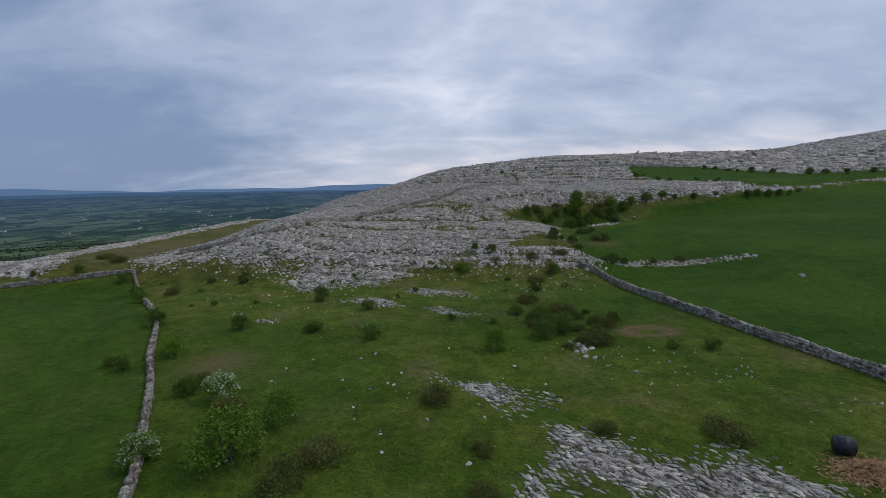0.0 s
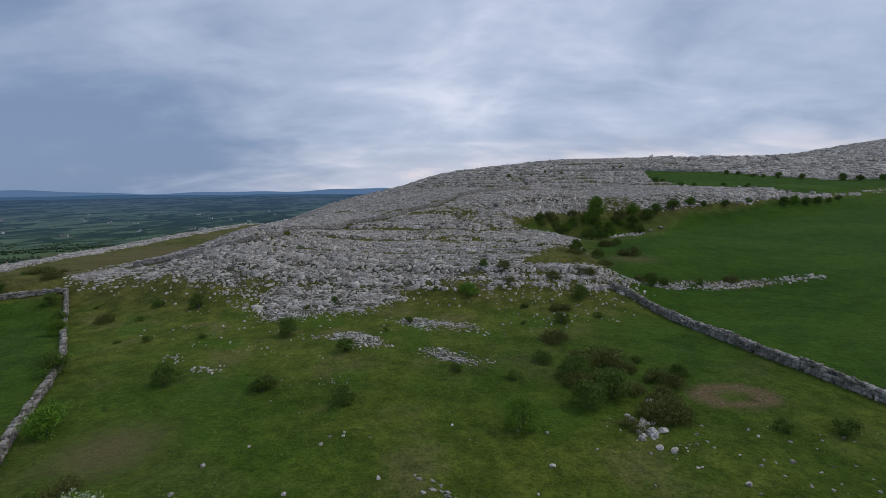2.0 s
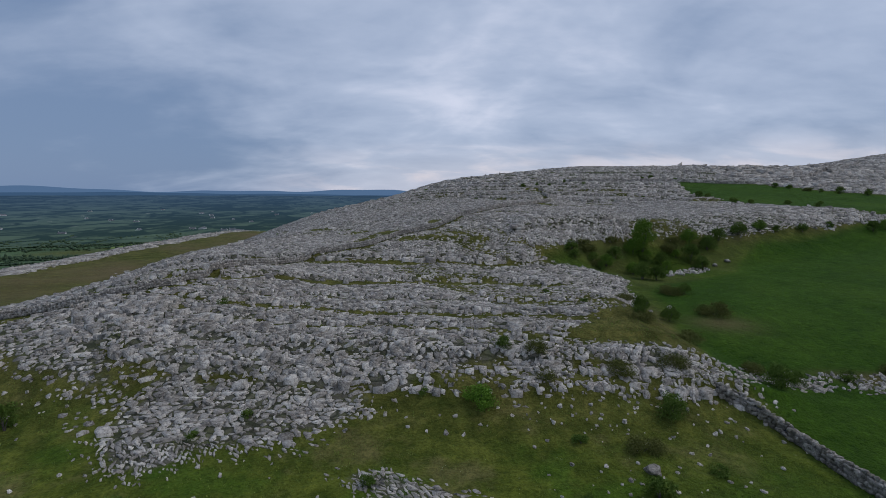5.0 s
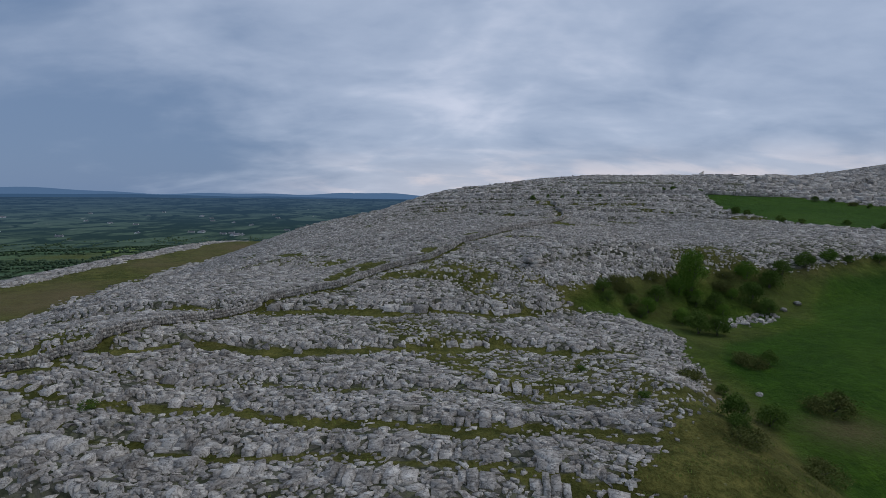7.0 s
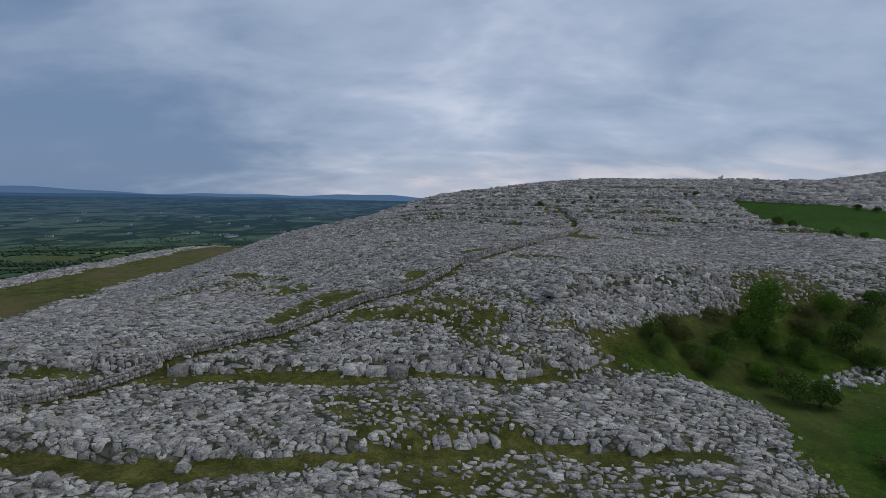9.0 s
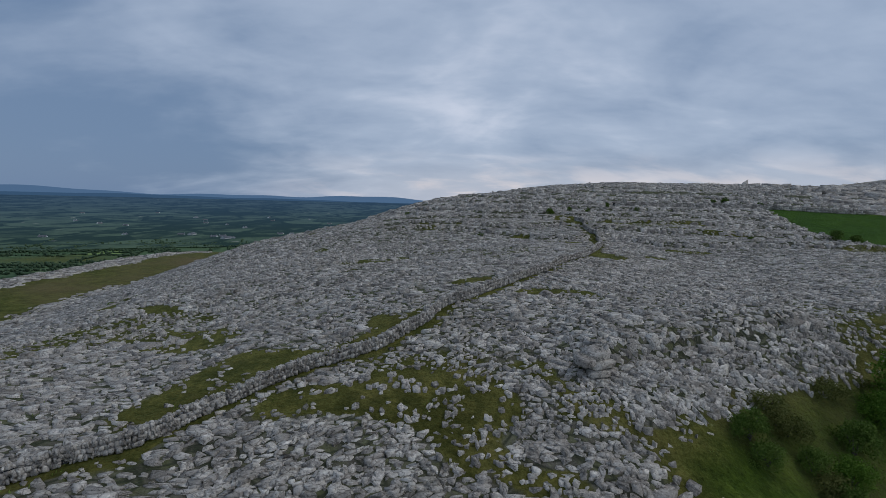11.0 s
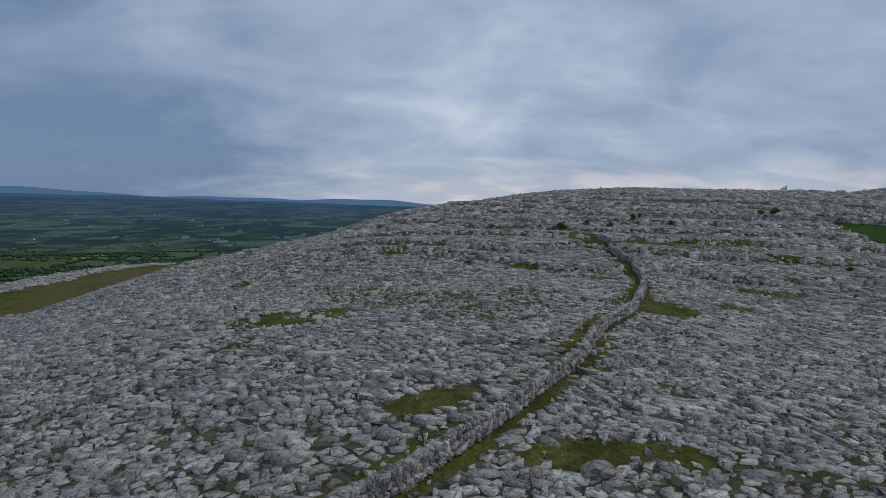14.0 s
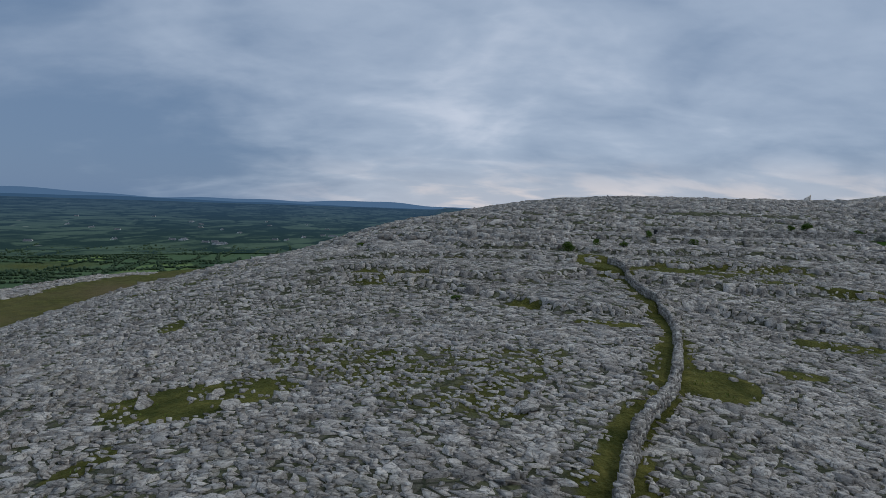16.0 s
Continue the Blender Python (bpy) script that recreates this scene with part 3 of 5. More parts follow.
def rocky(x, y):
    """How much of the ground is bare limestone, 0 to 1."""
    x, y = np.asarray(x, float), np.asarray(y, float)
    back, ahead, high, green = rise(x, y)
    mix = wave(x, y, 4.3, 11) * 0.5 + wave(x, y, 1.3, 12) * 0.5
    hill = ss(-2.0, 5.0, y - np.interp(x, FRONT_X, FRONT_Y) + 2.4 * mix) * ss(-3, 3, x - np.interp(y, WEST_Y, WEST_X) + 3 * mix)
    strip = 1 - ss(0.2, 1.1, ahead + 0.9 * mix - 0.55 * green + 0.5 * wave(x, y, 7.3, 29))
    hill = hill * (1 - 0.95 * green * strip * terraced(x, y)) * (1 - np.maximum(ss(93.5, 95.5, y) * ss(0.0, 2.4, low_depth(x, y) + 0.8 * mix), (1 - ss(95.5, 97.5, y)) * ss(-1.2, 1.2, x - np.interp(y, EAST_Y, EAST_X) + 1.6 * mix))) * (1 - inside(x, y, UPPER, 1.5))
    hill = hill * (1 - 0.55 * ss(0.45, 0.66, wave(x, y, 5.1, 15) + 0.3 * mix) * (1 - ss(150, 220, y)))
    patchy = np.maximum(0.9 * np.exp(-(((x - 5) / 17) ** 2) - ((y - 97) / 6.5) ** 2), 0.7 * np.exp(-((near_line(x, y, HILL_WALL) / 2.2) ** 2)))
    patchy = np.maximum(patchy, 0.55 * np.exp(-(((x + 16) / 12) ** 2) - ((y - 111) / 8) ** 2))
    patchy = np.maximum(patchy, 0.50 * np.exp(-(((x - 18) / 16) ** 2) - ((y - 109) / 7) ** 2))
    patchy = np.maximum(patchy, 0.45 * np.exp(-(((x - 10) / 9) ** 2) - ((y - 67.5) / 3.5) ** 2))
    patchy = np.maximum(patchy, 0.30 * (1 - ss(95, 108, y)))
    hill = hill * (1 - 0.95 * patchy * ss(-0.12, 0.25, wave(x, y, 2.3, 18) + 0.6 * wave(x, y, 0.8, 19)))
    west = np.interp(y, [p[1] for p in HILL_WALL[2:]], [p[0] for p in HILL_WALL[2:]]) - x + 0.7 * mix
    hill = hill * (1 - 0.9 * ss(-0.4, 0.2, west) * (1 - ss(0.5, 1.7, west + 0.6 * wave(x, y, 6, 27))) * ss(98, 103, y) * (1 - ss(158, 162, y)))
    hill = hill * (1 - 0.85 * (1 - ss(0.35, 0.9, near_line(x, y, HILL_WALL))) * ss(70, 73, y))
    wx, wy = x + 1.3 * mix + 0.4 * wave(x, y, 0.6, 28), y - 1.0 * mix
    hill = hill * (1 - np.clip(0.86 + 0.16 * wave(x, y, 0.9, 30), 0.6, 0.96) * np.maximum(hollow(wx, wy), inside(wx, wy, WALL_GRASS, 0.9)))
    hill = hill * (1 - ss(900, 1100, np.hypot(x, y))) * ss(-0.5, 1.5, base(x, y) - 70 + 4 * mix)
    ridge = ss(-107, -103, x + 4 * mix) * (1 - ss(-87, -82, x + 4 * mix)) * ss(70, 78, y) * (1 - ss(250, 270, y))
    ridge = np.maximum(ridge, (1 - ss(-54, -49, x + 2 * mix)) * ss(60.5, 62.5, y + mix) * (1 - ss(65, 69, y + 2 * mix)) * ss(-104, -98, x))
    out = np.maximum(hill, ridge * 0.95)
    for k, ring in enumerate(PATCHES):
        out = np.maximum(out, (0.5, 0.75, 0.72, 0.8, 0.8, 0.62, 0.6, 0.5)[k] * inside(x + 0.8 * mix, y + 0.8 * mix, ring, 0.8) * (0.66 + 0.8 * wave(x * 0.7 + y * 0.7, (y - x) * 0.35, 0.9, 17)))
    return out


# ---- ground ----
def steps(fine_from, fine_to, gap, low, high, grow=1.13):
    mid = list(np.arange(fine_from, fine_to, gap))
    for sign, end in ((-1, low), (1, high)):
        at, g, side = (mid[0] if sign < 0 else mid[-1]), gap, []
        while (at - end) * sign < 0:
            g *= grow
            at += sign * g
            side.append(at)
        mid = side[::-1] + mid if sign < 0 else mid + side
    return np.array(mid)


def make_ground():
    xs, ys = steps(-66, 80, 0.6, -4800, 3000), steps(8, 175, 0.6, -300, 4900)
    gx, gy = np.meshgrid(xs, ys)
    gz = ground(gx, gy)
    n, m = len(xs), len(ys)
    i = np.arange((m - 1) * n).reshape(m - 1, n)[:, :-1].ravel()
    me = mesh_from("ground", np.stack([gx.ravel(), gy.ravel(), gz.ravel()], 1), np.stack([i, i + 1, i + n + 1, i + n], 1))
    x, y = gx.ravel(), gy.ravel()
    plain = 1 - ss(26, 40, base(x, y))
    plain = plain * (1 - 0.85 * inside(x, y, [(-461, 585), (-515, 660), (-470, 700), (-395, 660), (-425, 605)], 4))
    green = np.maximum.reduce([inside(x, y, FIELD, 0.8), inside(x, y, UPPER, 1.5), 0.85 * inside(x, y, WEST, 0.8)])
    meadow = inside(x, y, MEADOW, 7) * np.clip(0.55 + 0.5 * wave(x, y, 7, 21) + 0.25 * wave(x, y, 2.3, 22), 0.05, 0.95)
    green = np.maximum(green, meadow)
    green = np.maximum(green, 0.06 * ss(-84, -78, x) * (1 - ss(-64, -56, x)) * ss(74, 84, y) * (1 - ss(250, 280, y)))
    green = np.maximum(green, 0.65 * ss(1.0, 4.0, low_depth(x, y)))
    ring = np.hypot((x - 18.0) / 2.2, (y - 38.5) / 1.4)
    worn = ss(0.42, 0.62, ring) * (1 - ss(1.0, 1.35, ring))
    worn = np.maximum(worn, 0.8 * inside(x, y, [(19, 12), (26, 12), (27, 20), (21, 20.5)], 1.5) * ss(-0.3, 0.5, wave(x, y, 2.2, 31)))
    worn = np.maximum(worn, 0.7 * np.exp(-((x + 16) ** 2 + (y - 34) ** 2) / 5))
    worn = np.maximum(worn, 0.6 * np.exp(-((x - 27) ** 2 / 9 + (y - 75) ** 2 / 3)))
    worn = np.maximum(worn, 0.5 * np.exp(-((x - 21) ** 2 / 4 + (y - 79) ** 2 / 30)))
    worn = np.maximum(worn, 0.2 * inside(x, y, LOW, 1.0) * (1 - inside(x, y, FIELD, 2.0)) * ss(-0.5, 0.4, wave(x, y, 3.1, 33)) * ss(66, 70, y))
    worn = np.maximum(worn, 0.75 * inside(x, y, PATCHES[0], 0.8) * ss(-0.5, 0.4, wave(x, y, 2.1, 35)))
    vale = ss(-84, -78, x) * (1 - ss(-4, 2, x - np.interp(y, WEST_Y, WEST_X))) * ss(66, 76, y) * (1 - ss(250, 280, y))
    worn = np.maximum(worn, vale * np.clip(0.45 + 0.5 * wave(x, y, 9, 37) + 0.3 * wave(x, y, 2.7, 38), 0, 0.8))
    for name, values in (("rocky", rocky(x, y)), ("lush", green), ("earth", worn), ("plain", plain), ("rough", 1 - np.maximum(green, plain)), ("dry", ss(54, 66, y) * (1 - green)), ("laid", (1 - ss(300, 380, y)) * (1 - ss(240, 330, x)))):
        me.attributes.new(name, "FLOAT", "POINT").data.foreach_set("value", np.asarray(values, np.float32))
    me.polygons.foreach_set("use_smooth", np.ones(len(me.polygons), bool))
    return tagged(held("ground", me, GROUND), "hillside of pasture, rough grass and bare limestone above a lowland", "ground", kind="structure")


WEST = [(-41, 63), (-34.2, 54.7), (-28.6, 47.5), (-25.4, 42.3), (-21.8, 34.9), (-17.5, 27.3), (-13.7, 19.8), (-9, 0), (-120, 0), (-120, 52), (-54, 58)]
MEADOW = [(-18, 16), (18, 12), (28, 36), (24, 58), (14, 54), (-2, 48), (-16, 46), (-24, 40)]
land = make_ground()


def backdrop_hills():
    """Far hills along the edge of the lowland, two ranges deep, as even glow with haze in the colour."""
    # each tone is haze blue painted on, paler for the further range
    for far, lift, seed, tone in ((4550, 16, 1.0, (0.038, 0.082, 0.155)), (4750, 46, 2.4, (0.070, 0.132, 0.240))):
        a = np.linspace(radians(-62), radians(40), 240)
        top = 62 + lift + 0.35 * lift * (np.sin(a * 9 + seed) + 0.5 * np.sin(a * 23 + seed * 2) + 0.25 * np.sin(a * 51)) - 26 * ss(radians(-20), radians(5), a)
        v = np.concatenate([np.stack([far * np.sin(a), far * np.cos(a), z], 1) for z in (np.full(240, 10.0), top)])
        i = np.arange(239)
        me = mesh_from("backdrop", v, np.stack([i, i + 1, i + 241, i + 240], 1))
        m = bpy.data.materials.new("distance_haze_glow")
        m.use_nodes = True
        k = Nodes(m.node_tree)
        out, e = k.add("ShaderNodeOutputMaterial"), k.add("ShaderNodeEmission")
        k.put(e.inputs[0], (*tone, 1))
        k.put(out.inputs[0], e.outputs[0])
        tagged(held("backdrop", me, m), "distant hills beyond the lowland, glowing in painted haze blue", "hills", kind="structure")


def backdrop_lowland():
    """The far lowland, from beyond the foot of the hill to the hills, with haze put into its glowing colour."""
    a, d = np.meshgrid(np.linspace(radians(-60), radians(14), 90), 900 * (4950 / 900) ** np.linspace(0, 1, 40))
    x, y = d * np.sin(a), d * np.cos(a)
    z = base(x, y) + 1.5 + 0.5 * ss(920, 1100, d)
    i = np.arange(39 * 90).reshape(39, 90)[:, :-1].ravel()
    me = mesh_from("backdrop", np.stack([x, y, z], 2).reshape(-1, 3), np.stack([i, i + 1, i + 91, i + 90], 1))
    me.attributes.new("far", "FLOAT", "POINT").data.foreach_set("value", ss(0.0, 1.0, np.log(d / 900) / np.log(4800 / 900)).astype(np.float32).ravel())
    m = bpy.data.materials.new("hazed_lowland_glow")
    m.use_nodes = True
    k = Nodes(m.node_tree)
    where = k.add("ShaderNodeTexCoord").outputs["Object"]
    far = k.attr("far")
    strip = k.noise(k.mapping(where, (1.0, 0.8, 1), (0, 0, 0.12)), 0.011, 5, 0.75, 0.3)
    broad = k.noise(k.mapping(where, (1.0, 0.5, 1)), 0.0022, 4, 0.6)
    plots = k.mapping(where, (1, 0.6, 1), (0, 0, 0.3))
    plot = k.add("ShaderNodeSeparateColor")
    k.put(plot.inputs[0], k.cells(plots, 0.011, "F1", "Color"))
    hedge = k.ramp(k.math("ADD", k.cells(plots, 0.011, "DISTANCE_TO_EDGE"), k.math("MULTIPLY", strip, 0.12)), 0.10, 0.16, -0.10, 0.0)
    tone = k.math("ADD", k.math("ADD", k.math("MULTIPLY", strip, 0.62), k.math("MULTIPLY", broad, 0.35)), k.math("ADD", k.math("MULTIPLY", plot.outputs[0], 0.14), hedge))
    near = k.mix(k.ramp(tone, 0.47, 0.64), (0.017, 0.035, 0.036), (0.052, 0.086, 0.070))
    # painted haze: the emitted colour turns bluer with distance
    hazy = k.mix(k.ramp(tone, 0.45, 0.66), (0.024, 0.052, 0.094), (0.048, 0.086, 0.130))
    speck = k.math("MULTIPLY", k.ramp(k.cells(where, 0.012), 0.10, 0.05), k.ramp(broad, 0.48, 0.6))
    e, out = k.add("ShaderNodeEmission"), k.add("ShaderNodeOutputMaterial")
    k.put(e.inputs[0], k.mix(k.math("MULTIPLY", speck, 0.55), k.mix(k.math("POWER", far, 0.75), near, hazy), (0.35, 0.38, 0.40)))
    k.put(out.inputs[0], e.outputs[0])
    tagged(held("backdrop", me, m), "far lowland of small fields and hedges, haze painted into its glow", "lowland", kind="structure")


backdrop_hills()
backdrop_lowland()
rng = np.random.default_rng(7)


# ---- limestone pavement ----
def chunk_arrays(x, y, size_x, size_y, turn, high, sides=5, sink=0.25, lean=0.13):
    """Many angular, flat-topped blocks at once, each following the ground: places and triangles."""
    n = len(x)
    a = (np.arange(sides) + rng.uniform(-0.36, 0.36, (n, sides))) * 2 * np.pi / sides + rng.uniform(0, 6.3, (n, 1))
    r = rng.uniform(0.72, 1.15, (n, sides))
    ca, sa = np.cos(turn)[:, None], np.sin(turn)[:, None]
    u, v = np.cos(a) * r * size_x[:, None], np.sin(a) * r * size_y[:, None]
    ox, oy = ca * u - sa * v, sa * u + ca * v
    tx, ty = rng.normal(0, lean, (2, n, 1))
    rings = []
    for k, (grow, up) in enumerate(((1.0, -sink), (0.98, 0.84), (0.86, 1.0))):
        px, py = x[:, None] + ox * grow, y[:, None] + oy * grow
        g = ground(px, py)
        g = 0.5 * g + 0.5 * g.mean(1, keepdims=True)
        z = g + (up if k == 0 else up * high[:, None] + tx * ox + ty * oy)
        if k == 2:
            z = z + rng.normal(0, 0.16, z.shape) * high[:, None]
        rings.append(np.stack([px, py, z], 2))
    verts = np.concatenate(rings, 1)
    s, j = sides, np.arange(sides)
    jj = (j + 1) % s
    tri = []
    for b in (0, s):
        tri += [np.stack([b + j, b + jj, b + s + jj], 1), np.stack([b + j, b + s + jj, b + s + j], 1)]
    tri.append(np.stack([np.full(s - 2, 2 * s), 2 * s + 1 + np.arange(s - 2), 2 * s + 2 + np.arange(s - 2)], 1))
    tri = np.concatenate(tri)
    faces = (tri[None] + (np.arange(n) * 3 * s)[:, None, None]).reshape(-1, 3)
    return verts, faces


def toss(a, b, seed):
    """A fixed random number between -1 and 1 for each pair of whole numbers."""
    v = np.sin(a * 127.1 + b * 311.7 + seed * 74.7) * 43758.5453
    return 2 * (v - np.floor(v)) - 1


def lattice(x0, x1, y0, y1, wide, deep, angle, gap):
    """Limestone broken into close, uneven, many-sided pieces: the six corners of each piece in plan."""
    mid_x, mid_y, ca, sa = (x0 + x1) / 2, (y0 + y1) / 2, math.cos(angle), math.sin(angle)
    long, tall = (x1 - x0) * abs(ca) + (y1 - y0) * abs(sa), (x1 - x0) * abs(sa) + (y1 - y0) * abs(ca)
    cols, rows = int(long / wide) + 2, int(tall / deep) + 2
    i, j = np.meshgrid(np.arange(cols), np.arange(rows))
    i, j = i.ravel(), j.ravel()
    odd = j % 2
    a2 = 2 * i + odd
    corner = [(a2 + 1, 3 * j + 1), (a2, 3 * j + 2), (a2 - 1, 3 * j + 1), (a2 - 1, 3 * j - 1), (a2, 3 * j - 2), (a2 + 1, 3 * j - 1)]
    px = np.stack([(p + 0.85 * toss(p, q, 1)) * wide / 2 for p, q in corner], 1) - long / 2
    py = np.stack([(q + 1.0 * toss(p, q, 2)) * deep / 3 for p, q in corner], 1) - tall / 2
    p = np.stack([px, py], 2)
    c = p.mean(1, keepdims=True)
    size = np.sqrt(((p - c) ** 2).sum(2).mean(1))[:, None, None]
    p = c + (p - c) * np.clip(1 - gap * rng.uniform(0.5, 1.6, size.shape) / size, 0.5, 1)
    x, y = mid_x + ca * p[..., 0] - sa * p[..., 1], mid_y + sa * p[..., 0] + ca * p[..., 1]
    x, y = x + 1.3 * wave(x, y, 6, 43) + 0.5 * wide * wave(x, y, 2.1 * wide, 44), y + 1.5 * wave(x, y, 5, 41) + 0.5 * deep * wave(x, y, 2.3 * wide, 45)
    c = np.stack([x.mean(1), y.mean(1)], 1)
    keep = (c[:, 0] > x0) & (c[:, 0] < x1) & (c[:, 1] > y0) & (c[:, 1] < y1)
    return x[keep], y[keep], c[keep]


def pavement(zones):
    """The pieces of all zones; those in the stretch of NEAR, up to 300, come back one by one."""
    sets, start, single = [], 0, []
    side = np.arange(6)
    nxt = (side + 1) % 6
    tri = np.concatenate([np.stack([side, nxt, 6 + nxt], 1), np.stack([side, 6 + nxt, 6 + side], 1), np.stack([6 + side, 6 + nxt, np.full(6, 12)], 1)])
    for x0, x1, y0, y1, wide, deep, high, angle, gap, share in zones:
        x, y, c = lattice(x0, x1, y0, y1, wide, deep, angle, gap)
        bare = rocky(c[:, 0], c[:, 1])
        steep = np.hypot(ground(c[:, 0] + 0.2, c[:, 1]) - ground(c[:, 0] - 0.2, c[:, 1]), ground(c[:, 0], c[:, 1] + 0.2) - ground(c[:, 0], c[:, 1] - 0.2)) / 0.4
        bare = np.where(steep > 3.5, 0, bare)
        keep = (bare > np.maximum(0.10, 0.30 + rng.normal(0, 0.19, len(bare)))) & (rng.uniform(0, 1, len(bare)) < share)
        x, y, c, bare = x[keep], y[keep], c[keep], bare[keep]
        n = len(x)
        back = rise(c[:, 0], c[:, 1])[0]
        brink = 1 + 0.6 * (1 - ss(0.3, 1.6, back)) * terraced(c[:, 0], c[:, 1])
        broken = ss(-0.35, 0.5, wave(c[:, 0], c[:, 1], 8.3, 47)) * (rng.uniform(0, 1, n) < 0.28) * rng.uniform(0.3, 1, n) * (0.15 + 0.85 * ss(58, 74, c[:, 1]))
        dx, dy = x - c[:, :1], y - c[:, 1:]
        turn = rng.normal(0, 0.32, (n, 1)) * (0.4 + 0.6 * ss(-0.4, 0.4, wave(c[:, :1], c[:, 1:], 11, 48)))
        dx, dy = dx * np.cos(turn) - dy * np.sin(turn), dx * np.sin(turn) + dy * np.cos(turn)
        grow = rng.lognormal(0.0, 0.22, (n, 1))
        dx, dy = dx * grow, dy * grow * rng.lognormal(0.0, 0.12, (n, 1))
        tall = np.minimum(high * brink * grow[:, 0] * rng.lognormal(-0.15, 0.40, n) * (1 + 1.2 * broken), 3.0 * high)[:, None]
        lean = (0.04 + 0.24 * broken)[:, None]
        shrink = (1 - 0.30 * broken[:, None] * rng.uniform(0, 1, (n, 1))) * (0.58 + 0.42 * ss(0.2, 0.75, bare + rng.normal(0, 0.1, n)))[:, None]
        x, y = c[:, :1] + dx * shrink, c[:, 1:] + dy * shrink
        g = ground(x, y)
        tip, roll = rng.normal(0, 1, (2, n, 1))
        g = 0.4 * g + 0.6 * g.mean(1, keepdims=True)
        top = g + tall * (1 + rng.normal(0, 0.13, x.shape)) + lean * (tip * dx + roll * dy)
        crest = top.mean(1) + tall[:, 0] * rng.uniform(-0.1, 0.22, n)
        mid = c + rng.normal(0, 0.13 * wide, c.shape)
        cut = rng.uniform(0.03, 0.14, x.shape)
        v = np.concatenate([np.stack([x, y, g - 0.30 - 0.5 * high], 2), np.stack([x - dx * cut, y - dy * cut, top], 2), np.stack([mid[:, 0], mid[:, 1], crest], 1)[:, None]], 1)
        apart = (c[:, 0] > NEAR[0]) & (c[:, 0] < NEAR[1]) & (c[:, 1] > NEAR[2]) & (c[:, 1] < NEAR[3])
        pick = np.flatnonzero(apart)[: 300 - len(single)]
        single += [v[k] for k in pick]
        left = np.ones(n, bool)
        left[pick] = False
        v = v[left]
        sets.append((v.reshape(-1, 3), (tri[None] + (np.arange(len(v)) * 13)[:, None, None]).reshape(-1, 3) + start))
        start += len(v) * 13
    return np.concatenate([s[0] for s in sets]), np.concatenate([s[1] for s in sets]), single, tri


NEAR = (6.0, 15.0, 103.0, 111.5)
ZONES = [
    (-66, 62, 58, 112, 0.60, 0.33, 0.055, 0.03, 0.034, 0.88),
    (-30, 40, 60, 112, 0.30, 0.22, 0.075, 0.4, 0.03, 0.25),
    (-24, 22, 10, 58, 0.50, 0.17, 0.036, -0.8, 0.02, 0.88),
    (-62, 70, 112, 165, 0.62, 0.33, 0.055, -0.25, 0.034, 0.88),
    (-30, 45, 112, 140, 0.30, 0.22, 0.075, 0.2, 0.03, 0.25),
    (-50, 150, 165, 262, 1.0, 0.76, 0.11, 0.02, 0.055, 1),
    (-106, -50, 60, 130, 0.9, 0.7, 0.10, 0.9, 0.05, 1),
    (-108, -50, 130, 262, 1.3, 0.9, 0.14, 1.1, 0.07, 1),
    (62, 150, 100, 165, 1.0, 0.7, 0.14, 0.2, 0.055, 1),
    (90, 340, 165, 400, 2.5, 1.7, 0.28, 0.1, 0.14, 1),
]
verts, faces, single, tri = pavement(ZONES)


def ledge_blocks():
    """Jointed blocks standing along the brink of each larger ledge, in courses."""
    sets = []
    cube = np.array([(0, 0, 0), (1, 0, 0), (1, 1, 0), (0, 1, 0), (0, 0.04, 1), (1, 0.04, 1), (1, 1, 1), (0, 1, 1)], float)
    box = np.array([(0, 1, 5), (0, 5, 4), (1, 2, 6), (1, 6, 5), (2, 3, 7), (2, 7, 6), (3, 0, 4), (3, 4, 7), (4, 5, 6), (4, 6, 7)])
    for line, high, courses, wide in LEDGES:
        line = np.array(line, float)
        run = np.concatenate([[0], np.cumsum(np.hypot(*np.diff(line, axis=0).T))])
        for k in range(courses):
            at = rng.uniform(0, wide)
            while at < run[-1] - wide:
                w = wide * rng.uniform(0.4, 1.5 if high < 0.5 else 2.0)
                a = np.array([np.interp(at, run, line[:, 0]), np.interp(at, run, line[:, 1])])
                b = np.array([np.interp(at + w, run, line[:, 0]), np.interp(at + w, run, line[:, 1])])
                at += w + rng.uniform(0.02, 0.10) + (rng.uniform(0.4, 1.6) if rng.uniform() < (0.30 if high < 0.6 else 0.12) else 0)
                along = (b - a) / np.hypot(*(b - a))
                back = np.array([-along[1], along[0]])
                lift, deep = high / courses, rng.uniform(0.5, 1.1)
                set_back = 0.15 * k + rng.normal(0, 0.18) + 0.55 * wave(a[0], a[1], 1.6, 51)
                foot = float(ground(*(a - 0.2 * back)))
                p = cube + rng.normal(0, 0.07, cube.shape)
                q = a + back * set_back + p[:, :1] * w * along + p[:, 1:2] * deep * back
                tall = lift * rng.uniform(0.55, 1.05)
                z = foot + k * lift + np.where(p[:, 2] > 0.5, tall + 0.12 * p[:, 1] * high + rng.normal(0, 0.08, 8), -0.45 if k == 0 else -0.04)
                sets.append(np.column_stack([q, z]))
    n = len(sets)
    return np.concatenate(sets), (box[None] + (np.arange(n) * 8)[:, None, None]).reshape(-1, 3)


ledge_v, ledge_f = ledge_blocks()
tagged(held("ledge_stones", mesh_from("ledge_stones", ledge_v, ledge_f), STONE, land), "jointed limestone beds standing as low ledges", kind="stuff")
